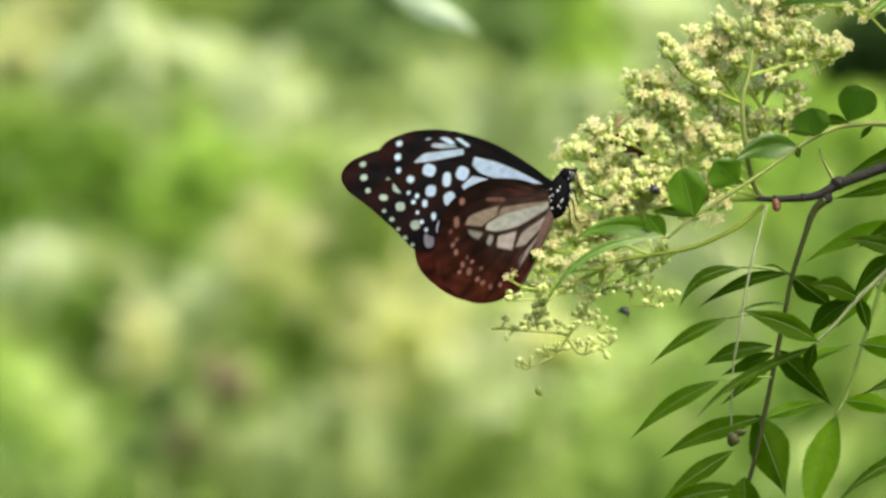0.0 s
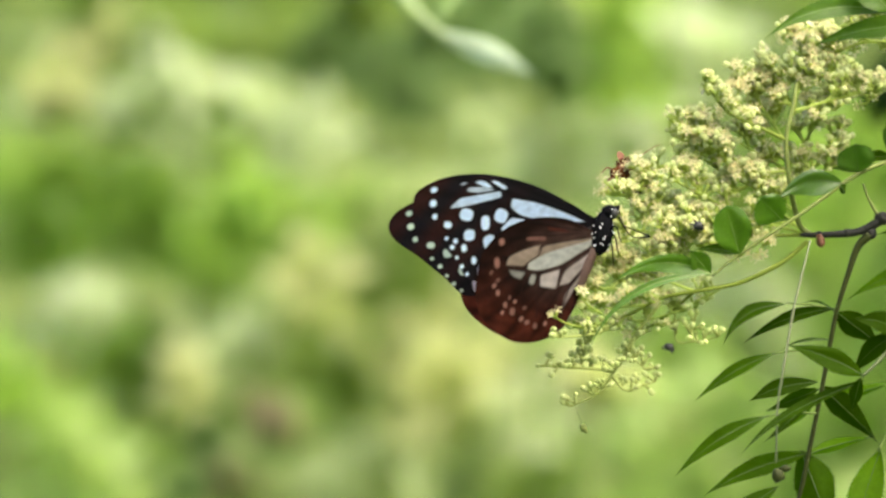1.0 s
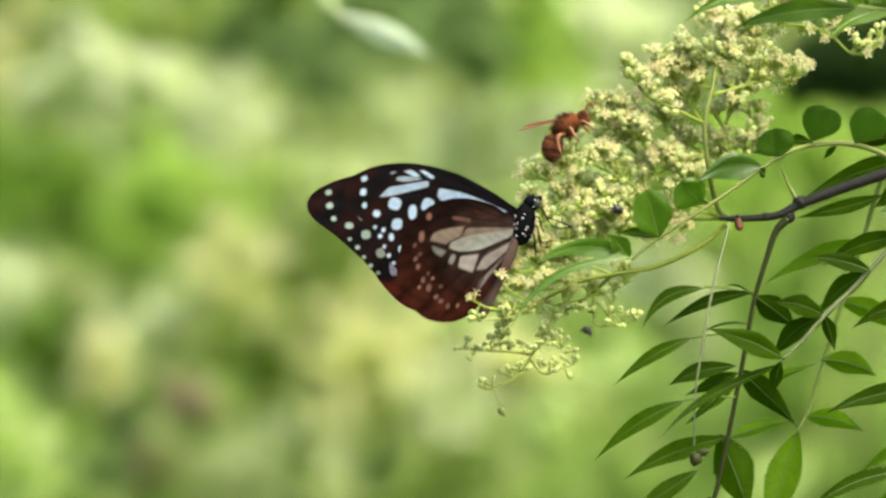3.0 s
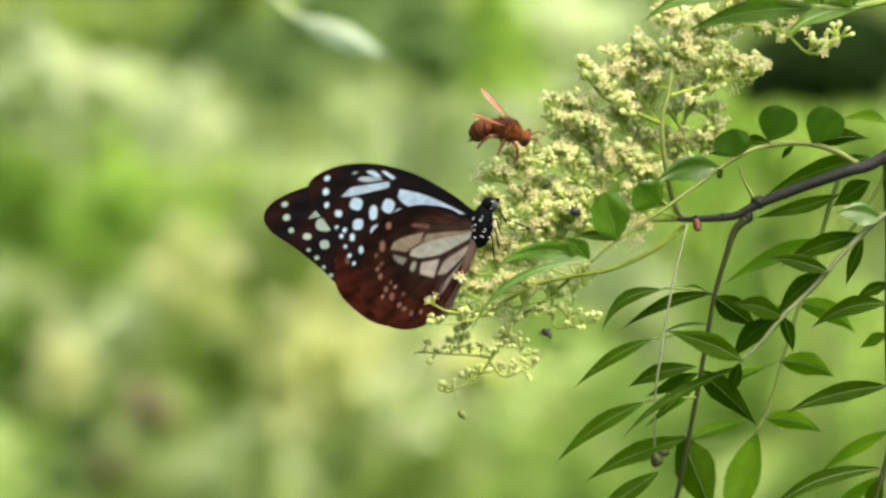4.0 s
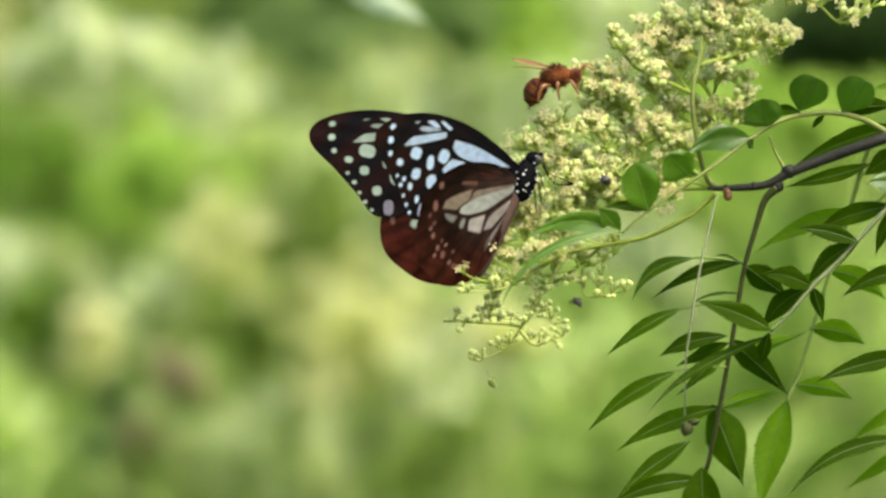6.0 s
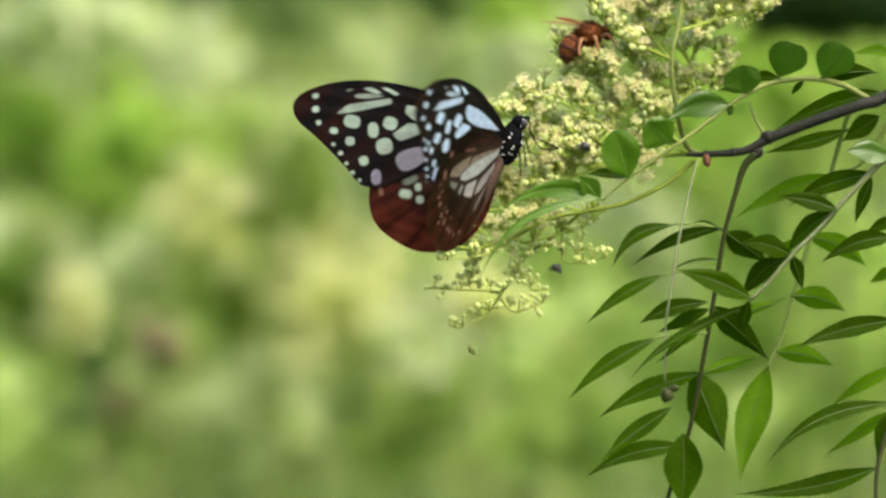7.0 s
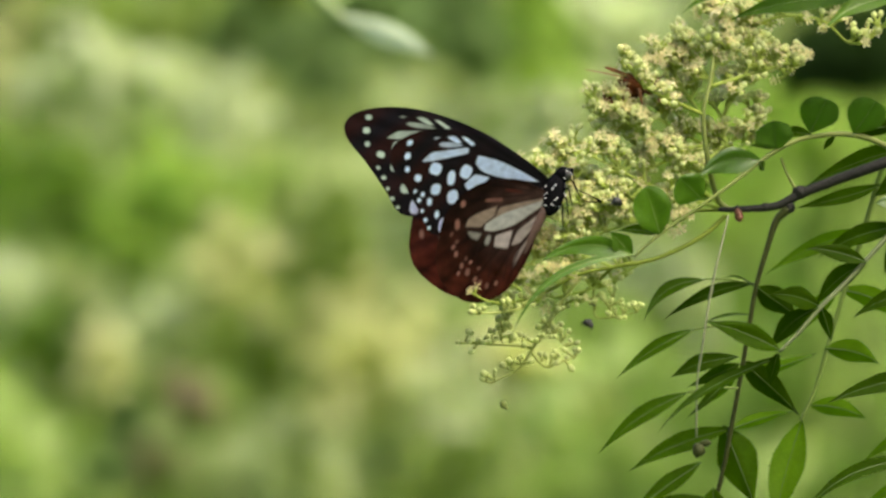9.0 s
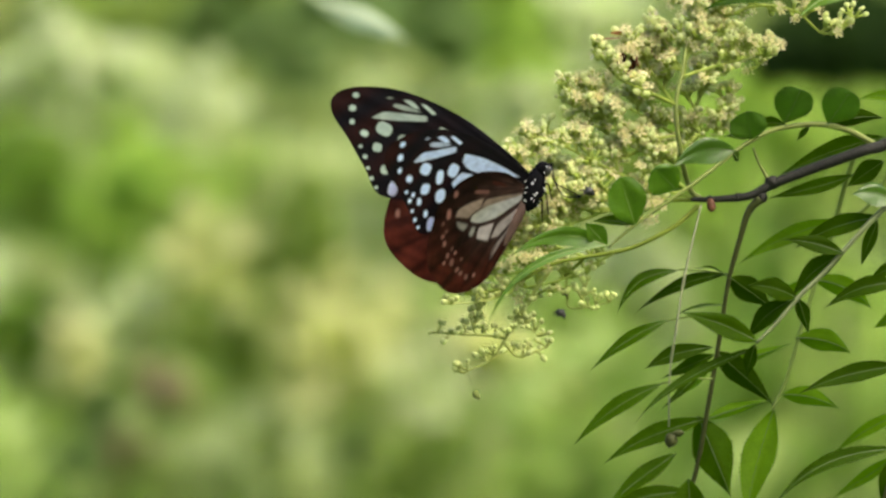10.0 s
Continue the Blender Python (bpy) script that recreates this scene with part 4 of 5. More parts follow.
DROOP = [
    ([at(43.0, -4.1, -4), at(36.2, -13.2, -3), at(31.4, -21.2, -3), at(27.5, -26.5, -3), at(21.2, -29.6, -3)], 1.5, 6, 0, 0.42),
    ([at(31.4, -21.2, -3), at(26.1, -20.6, -4), at(19.1, -20.2, -4), at(14.9, -19.8, -4)], 1.4, 5, 0, 0.34),
    ([at(24.0, -20.6, -4), at(23.3, -18.4, -4), at(24.3, -15.3, -4)], 1.3, 3, 0, 0.26),
    ([at(30.7, -22.3, -3), at(33.8, -25.8, -3), at(36.6, -25.4, -3), at(40.9, -24.0, -3)], 1.4, 5, 0, 0.34),
    ([at(34.5, -16.7, -3), at(37.1, -18.8, -2), at(39.0, -20.6, -2)], 1.3, 3, 0, 0.26),
    ([at(35.2, -14.6, -3), at(35.4, -16.4, -3), at(33.1, -19.5, -3)], 1.4, 3, 0, 0.26),
    ([at(46.9, -4.1, -1), at(46.5, -9.7, 0), at(47.2, -13.9, 0), at(52.1, -13.9, 0), at(56.7, -12.9, 0)], 1.3, 4, 0, 0.28),
    ([at(51.4, -13.9, 0), at(50.8, -11.8, 0), at(51.1, -10.0, 0)], 1.3, 2, 0, 0.24),
    ([at(34.5, -7.4, -6), at(28.9, -11.1, -8), at(24.0, -12.2, -14), at(18.0, -12.5, -24)], 1.3, 3, 0, 0.34),
]
HIGH = [
    ([at(83.7, 49.6, 14), at(83.0, 55.2, 12), at(85.2, 60.8, 10), at(91.6, 66.3, 8), at(102.2, 68.3, 6)], 4.5, 8, 2, 0.42),
    ([at(83.8, 56.6, 12), at(89.4, 58.7, 10), at(95.8, 60.7, 10), at(104.9, 59.1, 8), at(111.8, 53.4, 8), at(117.5, 56.4, 8)], 3.0, 9, 1, 0.42),
    ([at(85.2, 59.4, 10), at(81.0, 61.6, 8), at(77.5, 62.3, 6)], 4.0, 6, 2, 0.36),
    ([at(85.1, 51.7, 8), at(90.0, 51.6, 8), at(94.2, 47.3, 8)], 3.5, 6, 1, 0.36),
    ([at(102.2, 68.3, 6), at(110.6, 68.9, 8), at(121.9, 72.9, 10)], 4.0, 7, 1, 0.42),
]
panicle("dense creamy white flower panicle with green stalks", UP, 190, seed=3)
panicle("creamy flower heads behind the panicle", UP_BEHIND, 0, seed=4)
panicle("lower creamy flower panicle", LOW, 120, seed=5)
panicle("drooping flower panicle with faded buds", DROOP, 80, True, seed=6)
panicle("upper creamy flower panicle among leaves", HIGH, 90, seed=7)


def speck(p, size):
    s = Shape()
    s.ball(p, (size, size * 0.7, size * 0.8), 9, 7, rough=0.35)
    s.ball(p + Vector((size * 0.8, 0, -size * 0.5)), (size * 0.5, size * 0.4, size * 0.5), 8, 6, rough=0.35)
    for _ in range(7):
        d = Vector((random.gauss(0, 1), random.gauss(0, 0.6), random.gauss(0, 1))).normalized() * size * random.uniform(1.3, 2.2)
        s.tube([p, p + d * 0.6 + Vector((0, 0, size * 0.2)), p + d], [size * 0.22, size * 0.16, size * 0.05], 5, smooth=2)
    part("withered_flower", s, BLACK_SPECK, shrub, "blackened withered floret")


speck(at(45.0, -15.3, -1), 0.0011)
speck(at(52.3, 14.8, -9), 0.0012)
speck(at(46.0, -10.4, -1), 0.0007)
b = Shape()
b.ball(at(23.7, -35.2, -3), (0.0009, 0.0008, 0.0010), rough=0.15)
b.ball(at(24.3, -36.0, -3), (0.0006, 0.0006, 0.0006), rough=0.15)
b.tube([at(23.7, -35.2, -3), at(21.6, -29.6, -3)], [0.00004, 0.00004], 4)
part("hanging_bud", b, OLIVE_STEM, shrub, "withered bud hanging by a thread")

# ---- butterfly ----
U = 0.0001404
BLACK, CHOCOLATE, RUST = np.array((0.0035, 0.003, 0.004)), np.array((0.015, 0.0042, 0.003)), np.array((0.060, 0.011, 0.006))
ICE, LILAC, SAND, ROSE = np.array((0.41, 0.465, 0.54)), np.array((0.165, 0.16, 0.21)), np.array((0.25, 0.242, 0.218)), np.array((0.125, 0.062, 0.050))


def oval(a, b, ca, cb, la, lb, turn, taper=0.0, soft=2.2):
    """How far points lie inside an oval cell, 1 inside and 0 outside, with a soft rim."""
    t = math.radians(turn)
    x, y = (a - ca) * math.cos(t) + (b - cb) * math.sin(t), -(a - ca) * math.sin(t) + (b - cb) * math.cos(t)
    w = lb * np.clip(1 + taper * x / la, 0.08, 3)
    d = (np.abs(x / la) ** 2.6 + np.abs(y / w) ** 2.6) ** (1 / 2.6)
    return np.clip((1 - d) * min(la, lb) / soft + 0.5, 0, 1)


def wing(name, outline, plates, cells, base, veins, parent, label, scallop=0.0, soft=2.0):
    """A wing that fans out from its root; a runs outwards, b towards the head, in units of a seventh of a millimetre."""
    rim = spline([Vector((a, b, 0)) for a, b in outline], 22)
    n, rings = len(rim), 150
    pa, pb = np.array([v.x for v in rim]), np.array([v.y for v in rim])
    if scallop:
        k = 1 + scallop * np.sin(np.linspace(0, 42, n)) * np.linspace(0, 1, n) * np.linspace(1, 0.4, n)
        pa, pb = pa * k, pb * k
    f = (np.arange(1, rings + 1) / rings) ** 0.8
    a, b = np.outer(f, pa).ravel(), np.outer(f, pb).ravel()
    edge = np.repeat(f, n)
    along = np.tile(np.linspace(0, 1, n), rings)
    colour = base(a, b, edge, along)
    for corners, c in plates:
        k = cell(a, b, corners, soft)[:, None]
        colour = colour * (1 - k) + c * k
    cloud = (0.88 + 0.10 * np.sin(a * 0.16 + 2.2 * np.sin(b * 0.11)) * np.sin(b * 0.21 + 1.5 * np.sin(a * 0.07)))[:, None]
    colour = colour * cloud
    for ca, cb, la, lb, turn, taper, c in cells:
        k = oval(a, b, ca, cb, la, lb, turn, taper, soft)[:, None]
        colour = colour * (1 - k) + c * k
    for pts in veins:
        k = np.clip(1.9 - near_line(a, b, pts), 0, 1)[:, None] * 0.8
        colour = colour * (1 - k) + (BLACK + CHOCOLATE) * 0.5 * k
    ripple = 1.2 * np.sin(along * 60) * edge + 6 * np.sin(edge * math.pi) * (along - 0.5)
    verts = [(0.0, 0.0, 0.0)] + list(zip(-a * U, ripple * U * 0.5, b * U))
    faces = [(0, i + 1, i + 2) for i in range(n - 1)]
    for j in range(rings - 1):
        o = 1 + j * n
        faces += [(o + i, o + n + i, o + n + i + 1, o + i + 1) for i in range(n - 1)]
    me = bpy.data.meshes.new(name)
    me.from_pydata(verts, [], faces)
    me.materials.append(WING)
    att = me.attributes.new("pattern", "FLOAT_COLOR", "POINT")
    full = np.ones((len(verts), 4), dtype=np.float32)
    full[1:, :3] = np.clip(colour, 0, 1)
    full[0, :3] = colour[0]
    att.data.foreach_set("color", full.ravel())
    me.polygons.foreach_set("use_smooth", [True] * len(me.polygons))
    me.update()
    ob = new(name, me)
    ob.parent = parent
    return tagged(ob, label)


FORE_RIM = [(6, 8), (45, 42), (115, 92), (195, 129), (264, 145), (324, 143), (355, 127), (356, 97), (325, 52), (294, 2), (266, -44), (205, -48), (100, -28), (8, -8)]
HIND_RIM = [(5, 6), (60, 30), (130, 36), (185, 20), (222, -10), (238, -50), (242, -90), (228, -135), (188, -167), (143, -184), (95, -178), (55, -150), (25, -100), (4, -25)]


def fore_base(a, b, edge, along):
    k = np.clip((edge - 0.35) * 2.2, 0, 1)[:, None] * np.clip((0.42 - along) * -4 + 1.2, 0, 1)[:, None] * np.clip(1.25 - np.abs(along - 0.5) * 3, 0, 1)[:, None]
    mid = 0.5 + 0.5 * np.sin(a * 0.05 + b * 0.08)[:, None]
    return BLACK * (1 - k * 0.7 * mid) + CHOCOLATE * k * 0.7 * mid


def hind_base(a, b, edge, along):
    k = np.clip((edge - 0.5) * 3, 0, 1)[:, None]
    low = np.clip((along - 0.3) * 3.5, 0, 1)[:, None]
    turn = np.degrees(np.arctan2(b, a + 1e-6))
    vein = np.clip(np.abs(np.mod(turn + 4.0, 11.0) - 5.5) / 2.2, 0, 1)[:, None]
    c = CHOCOLATE * 1.4 * (1 - k * low) + RUST * k * low
    root = np.clip(1.1 - edge * 1.6, 0, 1)[:, None]
    c = c * (1 - root * 0.45) + ROSE * root * 0.45
    patch = np.clip(0.9 + 0.35 * np.sin(a * 0.11 + 2 * np.sin(b * 0.07)) * np.sin(b * 0.13), 0.4, 1.3)[:, None]
    glow = np.exp(-((a - 80) / 75) ** 2 - ((b + 45) / 55) ** 2)[:, None]
    c = c * (1 - 0.5 * glow) + ROSE * 0.75 * 0.5 * glow
    shade = 1 - 0.6 * np.exp(-((a - 148) / 42) ** 2 - ((b + 85) / 45) ** 2)[:, None]
    rim = 1 - 0.45 * np.clip((0.45 - along) * 5, 0, 1)[:, None] * np.clip((edge - 0.45) * 3, 0, 1)[:, None]
    return c * (0.45 + 0.55 * vein) * patch * shade * rim * 0.72


def cell(a, b, corners, soft=2.0):
    """How far points lie inside a convex cell between veins, with rounded corners and a soft rim."""
    middle = (sum(p[0] for p in corners) / len(corners), sum(p[1] for p in corners) / len(corners))
    total = 0.0
    for (x0, y0), (x1, y1) in zip(corners, corners[1:] + corners[:1]):
        nx, ny = y0 - y1, x1 - x0
        size = math.hypot(nx, ny)
        if (middle[0] - x0) * nx + (middle[1] - y0) * ny < 0:
            nx, ny = -nx, -ny
        total = total + np.exp(-np.clip(((a - x0) * nx + (b - y0) * ny) / size / 1.6, -30, 30))
    return np.clip(-1.6 * np.log(total + 1e-12) / soft + 0.5, 0, 1)


def near_line(a, b, pts):
    """Distance from a crooked vein."""
    best = 1e6
    for (x0, y0), (x1, y1) in zip(pts, pts[1:]):
        dx, dy = x1 - x0, y1 - y0
        t = np.clip(((a - x0) * dx + (b - y0) * dy) / (dx * dx + dy * dy), 0, 1)
        best = np.minimum(best, np.hypot(a - x0 - t * dx, b - y0 - t * dy))
    return best


def fore_wing(parent, pale, label, under):
    """under: the wing's lower face, with smaller cells than the upper one."""
    white = pale * 1.08
    plates = [([(162, 79), (168, 66), (154, 48), (112, 28), (20, 3), (66, 34), (114, 61)], pale), ([(287, 91), (264, 103), (186, 97), (186, 87), (262, 87)], pale * 0.92),
              ([(232, 125), (215, 124), (198, 108), (210, 109)], white), ([(200, 119), (190, 118), (169, 101), (176, 98)], white),
              ([(250, 113), (245, 118), (210, 111), (194, 102), (231, 105)], pale * 0.7), ([(263, 127), (254, 130), (245, 127), (254, 124)], pale * 0.7)]
    k = 0.88 if under else 1.0
    ovals = [(257 if under else 262, 72, 14 * k, 11 * k, 25), (222 if under else 229, 49, 9 * k, 13 * k, 10), (189 if under else 197, 54, 12, 11, 30),
             (315, 130, 5.5, 4.5, 0), (320, 107, 6, 5.5, 0), (320, 83, 4.5, 4.5, 0), (297, 63, 7, 5.5, 20)]
    ovals += [(x, y, r, r * 0.85, 0) for x, y, r in ((303, 40, 3.4), (294, 22, 4.2), (288, 2, 3.2), (281, -16, 4.0), (272, -32, 3.4))]
    if under:
        plates += [([(192, 32), (168, 45), (136, 33), (152, 25), (184, 20)], white)]
        ovals += [(257, 35, 10, 9, 10), (286, 31, 4, 4, 0), (271, 15, 5, 6, 0), (219, 14, 11, 11, 0), (255, -11, 4.5, 6, 0)]
    else:
        plates += [([(198, 35), (165, 48), (134, 35), (150, 24), (188, 19)], pale)]
        ovals += [(273, 39, 8, 7.5, 10), (257, 0, 8, 8, 0), (216, 17, 14, 13.5, 0)]
    if under:
        plates = plates[:1] + [([(sum(p[0] for p in c) / len(c) * -0.06 + x * 1.06, sum(p[1] for p in c) / len(c) * -0.06 + y * 1.06) for x, y in c], tone) for c, tone in plates[1:]]
    cells = [(x, y, la * (1.1 if under else 1.04), lb * (1.1 if under else 1.04), turn, 0, white if la < 8 else pale) for x, y, la, lb, turn in ovals]
    cells += [(242, -33, 8.5, 13, 12, 0, LILAC * 1.7), (172, -14, 30, 17, -10, 0.2, LILAC)]
    veins = []
    return wing("forewing", FORE_RIM, plates, cells, fore_base, veins, parent, label)


def hind_wing(parent, pale, label, under):
    pink = pale * np.array((1.06, 0.93, 0.96))
    tan = pale * np.array((0.60, 0.48, 0.42))
    if under:
        plates = [([(0, -10), (60, -11), (104, -15), (134, -42), (136, -53), (112, -58), (68, -52), (0, -21)], tan),
                  ([(0, -13), (100, -28), (134, -43), (136, -53), (112, -58), (68, -52), (0, -21)], pale * np.array((1.08, 1.10, 1.08))),
                  ([(108, -12), (150, -19), (174, -28), (180, -42), (142, -47), (118, -31)], tan * 1.05),
                  ([(140, -58), (174, -50), (168, -62), (150, -70)], pale * 0.45), ([(111, -86), (109, -66), (70, -60), (78, -93)], pink * 1.05),
                  ([(-8, -28), (58, -62), (72, -88), (50, -86), (-4, -38)], pink * 0.8), ([(-6, -40), (-2, -46), (50, -112), (66, -134), (60, -106)], pink * 0.55),
                  ([(-12, -48), (10, -100), (24, -112), (-3, -47)], pink * 0.5), ([(98, -6), (138, -2), (138, 4), (98, 2)], ROSE * 0.8),
                  ([(50, 4), (94, 12), (94, 19), (55, 10)], CHOCOLATE * 2.4)]
        cells = [(126, -72, 6, 9, 20, 0, pale * 0.6), (188, 0, 5.5, 6, 0, 0, ROSE * 1.1), (198, -36, 5.5, 9, 0, 0, ROSE)]
        rnd = random.Random(7)
        for x, y, r in ((210, -52, 4), (196, -67, 4), (204, -76, 4.5), (197, -89, 5), (182, -112, 5), (173, -100, 3.5), (188, -125, 3.5), (168, -125, 6.5), (162, -108, 3.2),
                        (150, -140, 5), (143, -121, 3.8), (138, -147, 5), (122, -155, 5), (101, -153, 4)):
            cells.append((x, y, r * 0.8, r, rnd.uniform(0, 90), 0, ROSE * rnd.uniform(0.55, 1.4)))
        veins = [[(-9, -24), (64, -54), (112, -61), (140, -54), (176, -47)], [(105, -14), (113, -31), (138, -43), (138, -56)], [(112, -61), (114, -90), (118, -140)],
                 [(64, -56), (74, -92), (84, -150)], [(-9, -36), (46, -84), (70, -140)], [(-6, -46), (36, -110), (50, -145)], [(138, -56), (150, -95)]]
    else:
        plates = [([(60, -20), (130, -40), (140, -60), (70, -50)], pale * 0.8)]
        cells = [(177, -77, 11, 8, 15, 0, pale * 0.9), (154, -67, 6, 7, 0, 0, pale * 0.8), (153, -89, 7, 7, 0, 0, pale * 0.75), (167, -52, 14, 8, -20, 0, pale * 0.4), (220, -69, 4, 7, 0, 0, ROSE)]
        veins = []
    def tone(a, b, edge, along):
        return hind_base(a, b, edge, along) * (np.array((0.66, 0.80, 0.85)) if under else 1.3)

    return wing("hindwing", HIND_RIM, plates, cells, tone, veins, parent, label, 0.012, 3.6)


def build_butterfly():
    bf = thing("butterfly", (0, 0, 0), "chestnut and black butterfly with pale blue spots, feeding on the flowers", "butterfly")
    body = Shape()
    body.ball((14 * U, 0, -18 * U), (21 * U, 18 * U, 40 * U), 16, 12, Matrix.Rotation(radians(-4), 3, "Y"), rough=0.03)
    part("thorax", body, FUR, bf, "black furry thorax with white spots")
    head = Shape()
    head.ball((19 * U, 0, 21 * U), (15 * U, 14 * U, 14 * U), 14, 10, rough=0.03)
    head.tube([(27 * U, 0, 29 * U), (31 * U, 0, 34 * U), (33 * U, 0, 37 * U)], [6 * U, 4 * U, 1 * U], 8, smooth=3)
    part("head", head, FUR, bf, "black head with white dots")
    for sy in (-1, 1):
        e = Shape()
        e.ball((27 * U, sy * 9 * U, 22 * U), (7 * U, 6 * U, 8 * U), 12, 9)
        part("eye", e, BLACK_SPECK, bf)
    ab = Shape()
    ab.tube([(8 * U, 0, -45 * U), (2 * U, 0, -80 * U), (-6 * U, 0, -130 * U), (-14 * U, 0, -185 * U), (-18 * U, 0, -205 * U)], [10 * U, 13 * U, 12 * U, 9 * U, 2 * U], 14, smooth=6)
    part("abdomen", ab, BROWN_FUR, bf, "dark brown abdomen")
    rnd = random.Random(4)
    for k in range(20):
        a, h = math.radians(rnd.uniform(-150, 10)), rnd.uniform(-0.75, 0.8)
        w = math.sqrt(1 - h * h)
        p = Vector((14 * U + math.cos(a) * w * 21.3 * U - h * 3 * U, math.sin(a) * w * 18.3 * U, -18 * U + h * 40 * U))
        s = Shape()
        s.ball(p, (rnd.uniform(0.8, 1.9) * U, 0.9 * U, rnd.uniform(0.8, 1.8) * U), 8, 6)
        part("white_spot", s, WHITE_SCALE, bf)
    for k in range(6):
        a = math.radians(rnd.uniform(-140, -40))
        p = Vector((24 * U + math.cos(a) * 12.5 * U, math.sin(a) * 12.5 * U, 21 * U + rnd.uniform(-8, 8) * U))
        s = Shape()
        s.ball(p, (1.1 * U, 0.9 * U, 1.1 * U), 7, 5)
        part("white_spot", s, WHITE_SCALE, bf)
    for sy in (-1, 1):
        s = Shape()
        s.tube([(33 * U, sy * 5 * U, 30 * U), (48 * U, sy * 14 * U, 6 * U), (70 * U, sy * 20 * U, -4 * U - sy * 6 * U), (98 * U, sy * 26 * U, -2 * U)], [0.9 * U, 0.8 * U, 0.8 * U, 1.6 * U], 6, smooth=6)
        part("antenna", s, FUR, bf)
    s = Shape()
    s.tube([(36 * U, 0, 18 * U), (52 * U, 0, 0), (66 * U, 0, -10 * U)], [1.0 * U, 0.8 * U, 0.6 * U], 6, smooth=5)
    part("proboscis", s, FUR, bf)
    for sy in (-1, 1):
        for z0, reach, drop in ((-8, 20, -16), (-24, 22, -26), (-38, 18, -30)):
            s = Shape()
            s.tube([(26 * U, sy * 10 * U, z0 * U), ((26 + reach * 0.5) * U, sy * 20 * U, (z0 + 8) * U), ((26 + reach) * U, sy * 22 * U, (z0 + drop * 0.5) * U), ((32 + reach) * U, sy * 24 * U, (z0 + drop) * U)],
                   [1.5 * U, 1.0 * U, 0.8 * U, 0.5 * U], 6, smooth=4)
            part("leg", s, FUR, bf)
    out_pale, in_pale = ICE, np.array((0.215, 0.25, 0.21))
    near_fore = fore_wing(bf, out_pale * 0.76, "black-brown forewing with pale blue cells", True)
    near_hind = hind_wing(bf, SAND * 0.97, "rust brown hindwing with pale streaks", True)
    far_fore = fore_wing(bf, in_pale, "black forewing with grey-green cells", False)
    far_hind = hind_wing(bf, in_pale, "rust red hindwing", False)
    return bf, near_fore, near_hind, far_fore, far_hind


butterfly, near_fore, near_hind, far_fore, far_hind = build_butterfly()


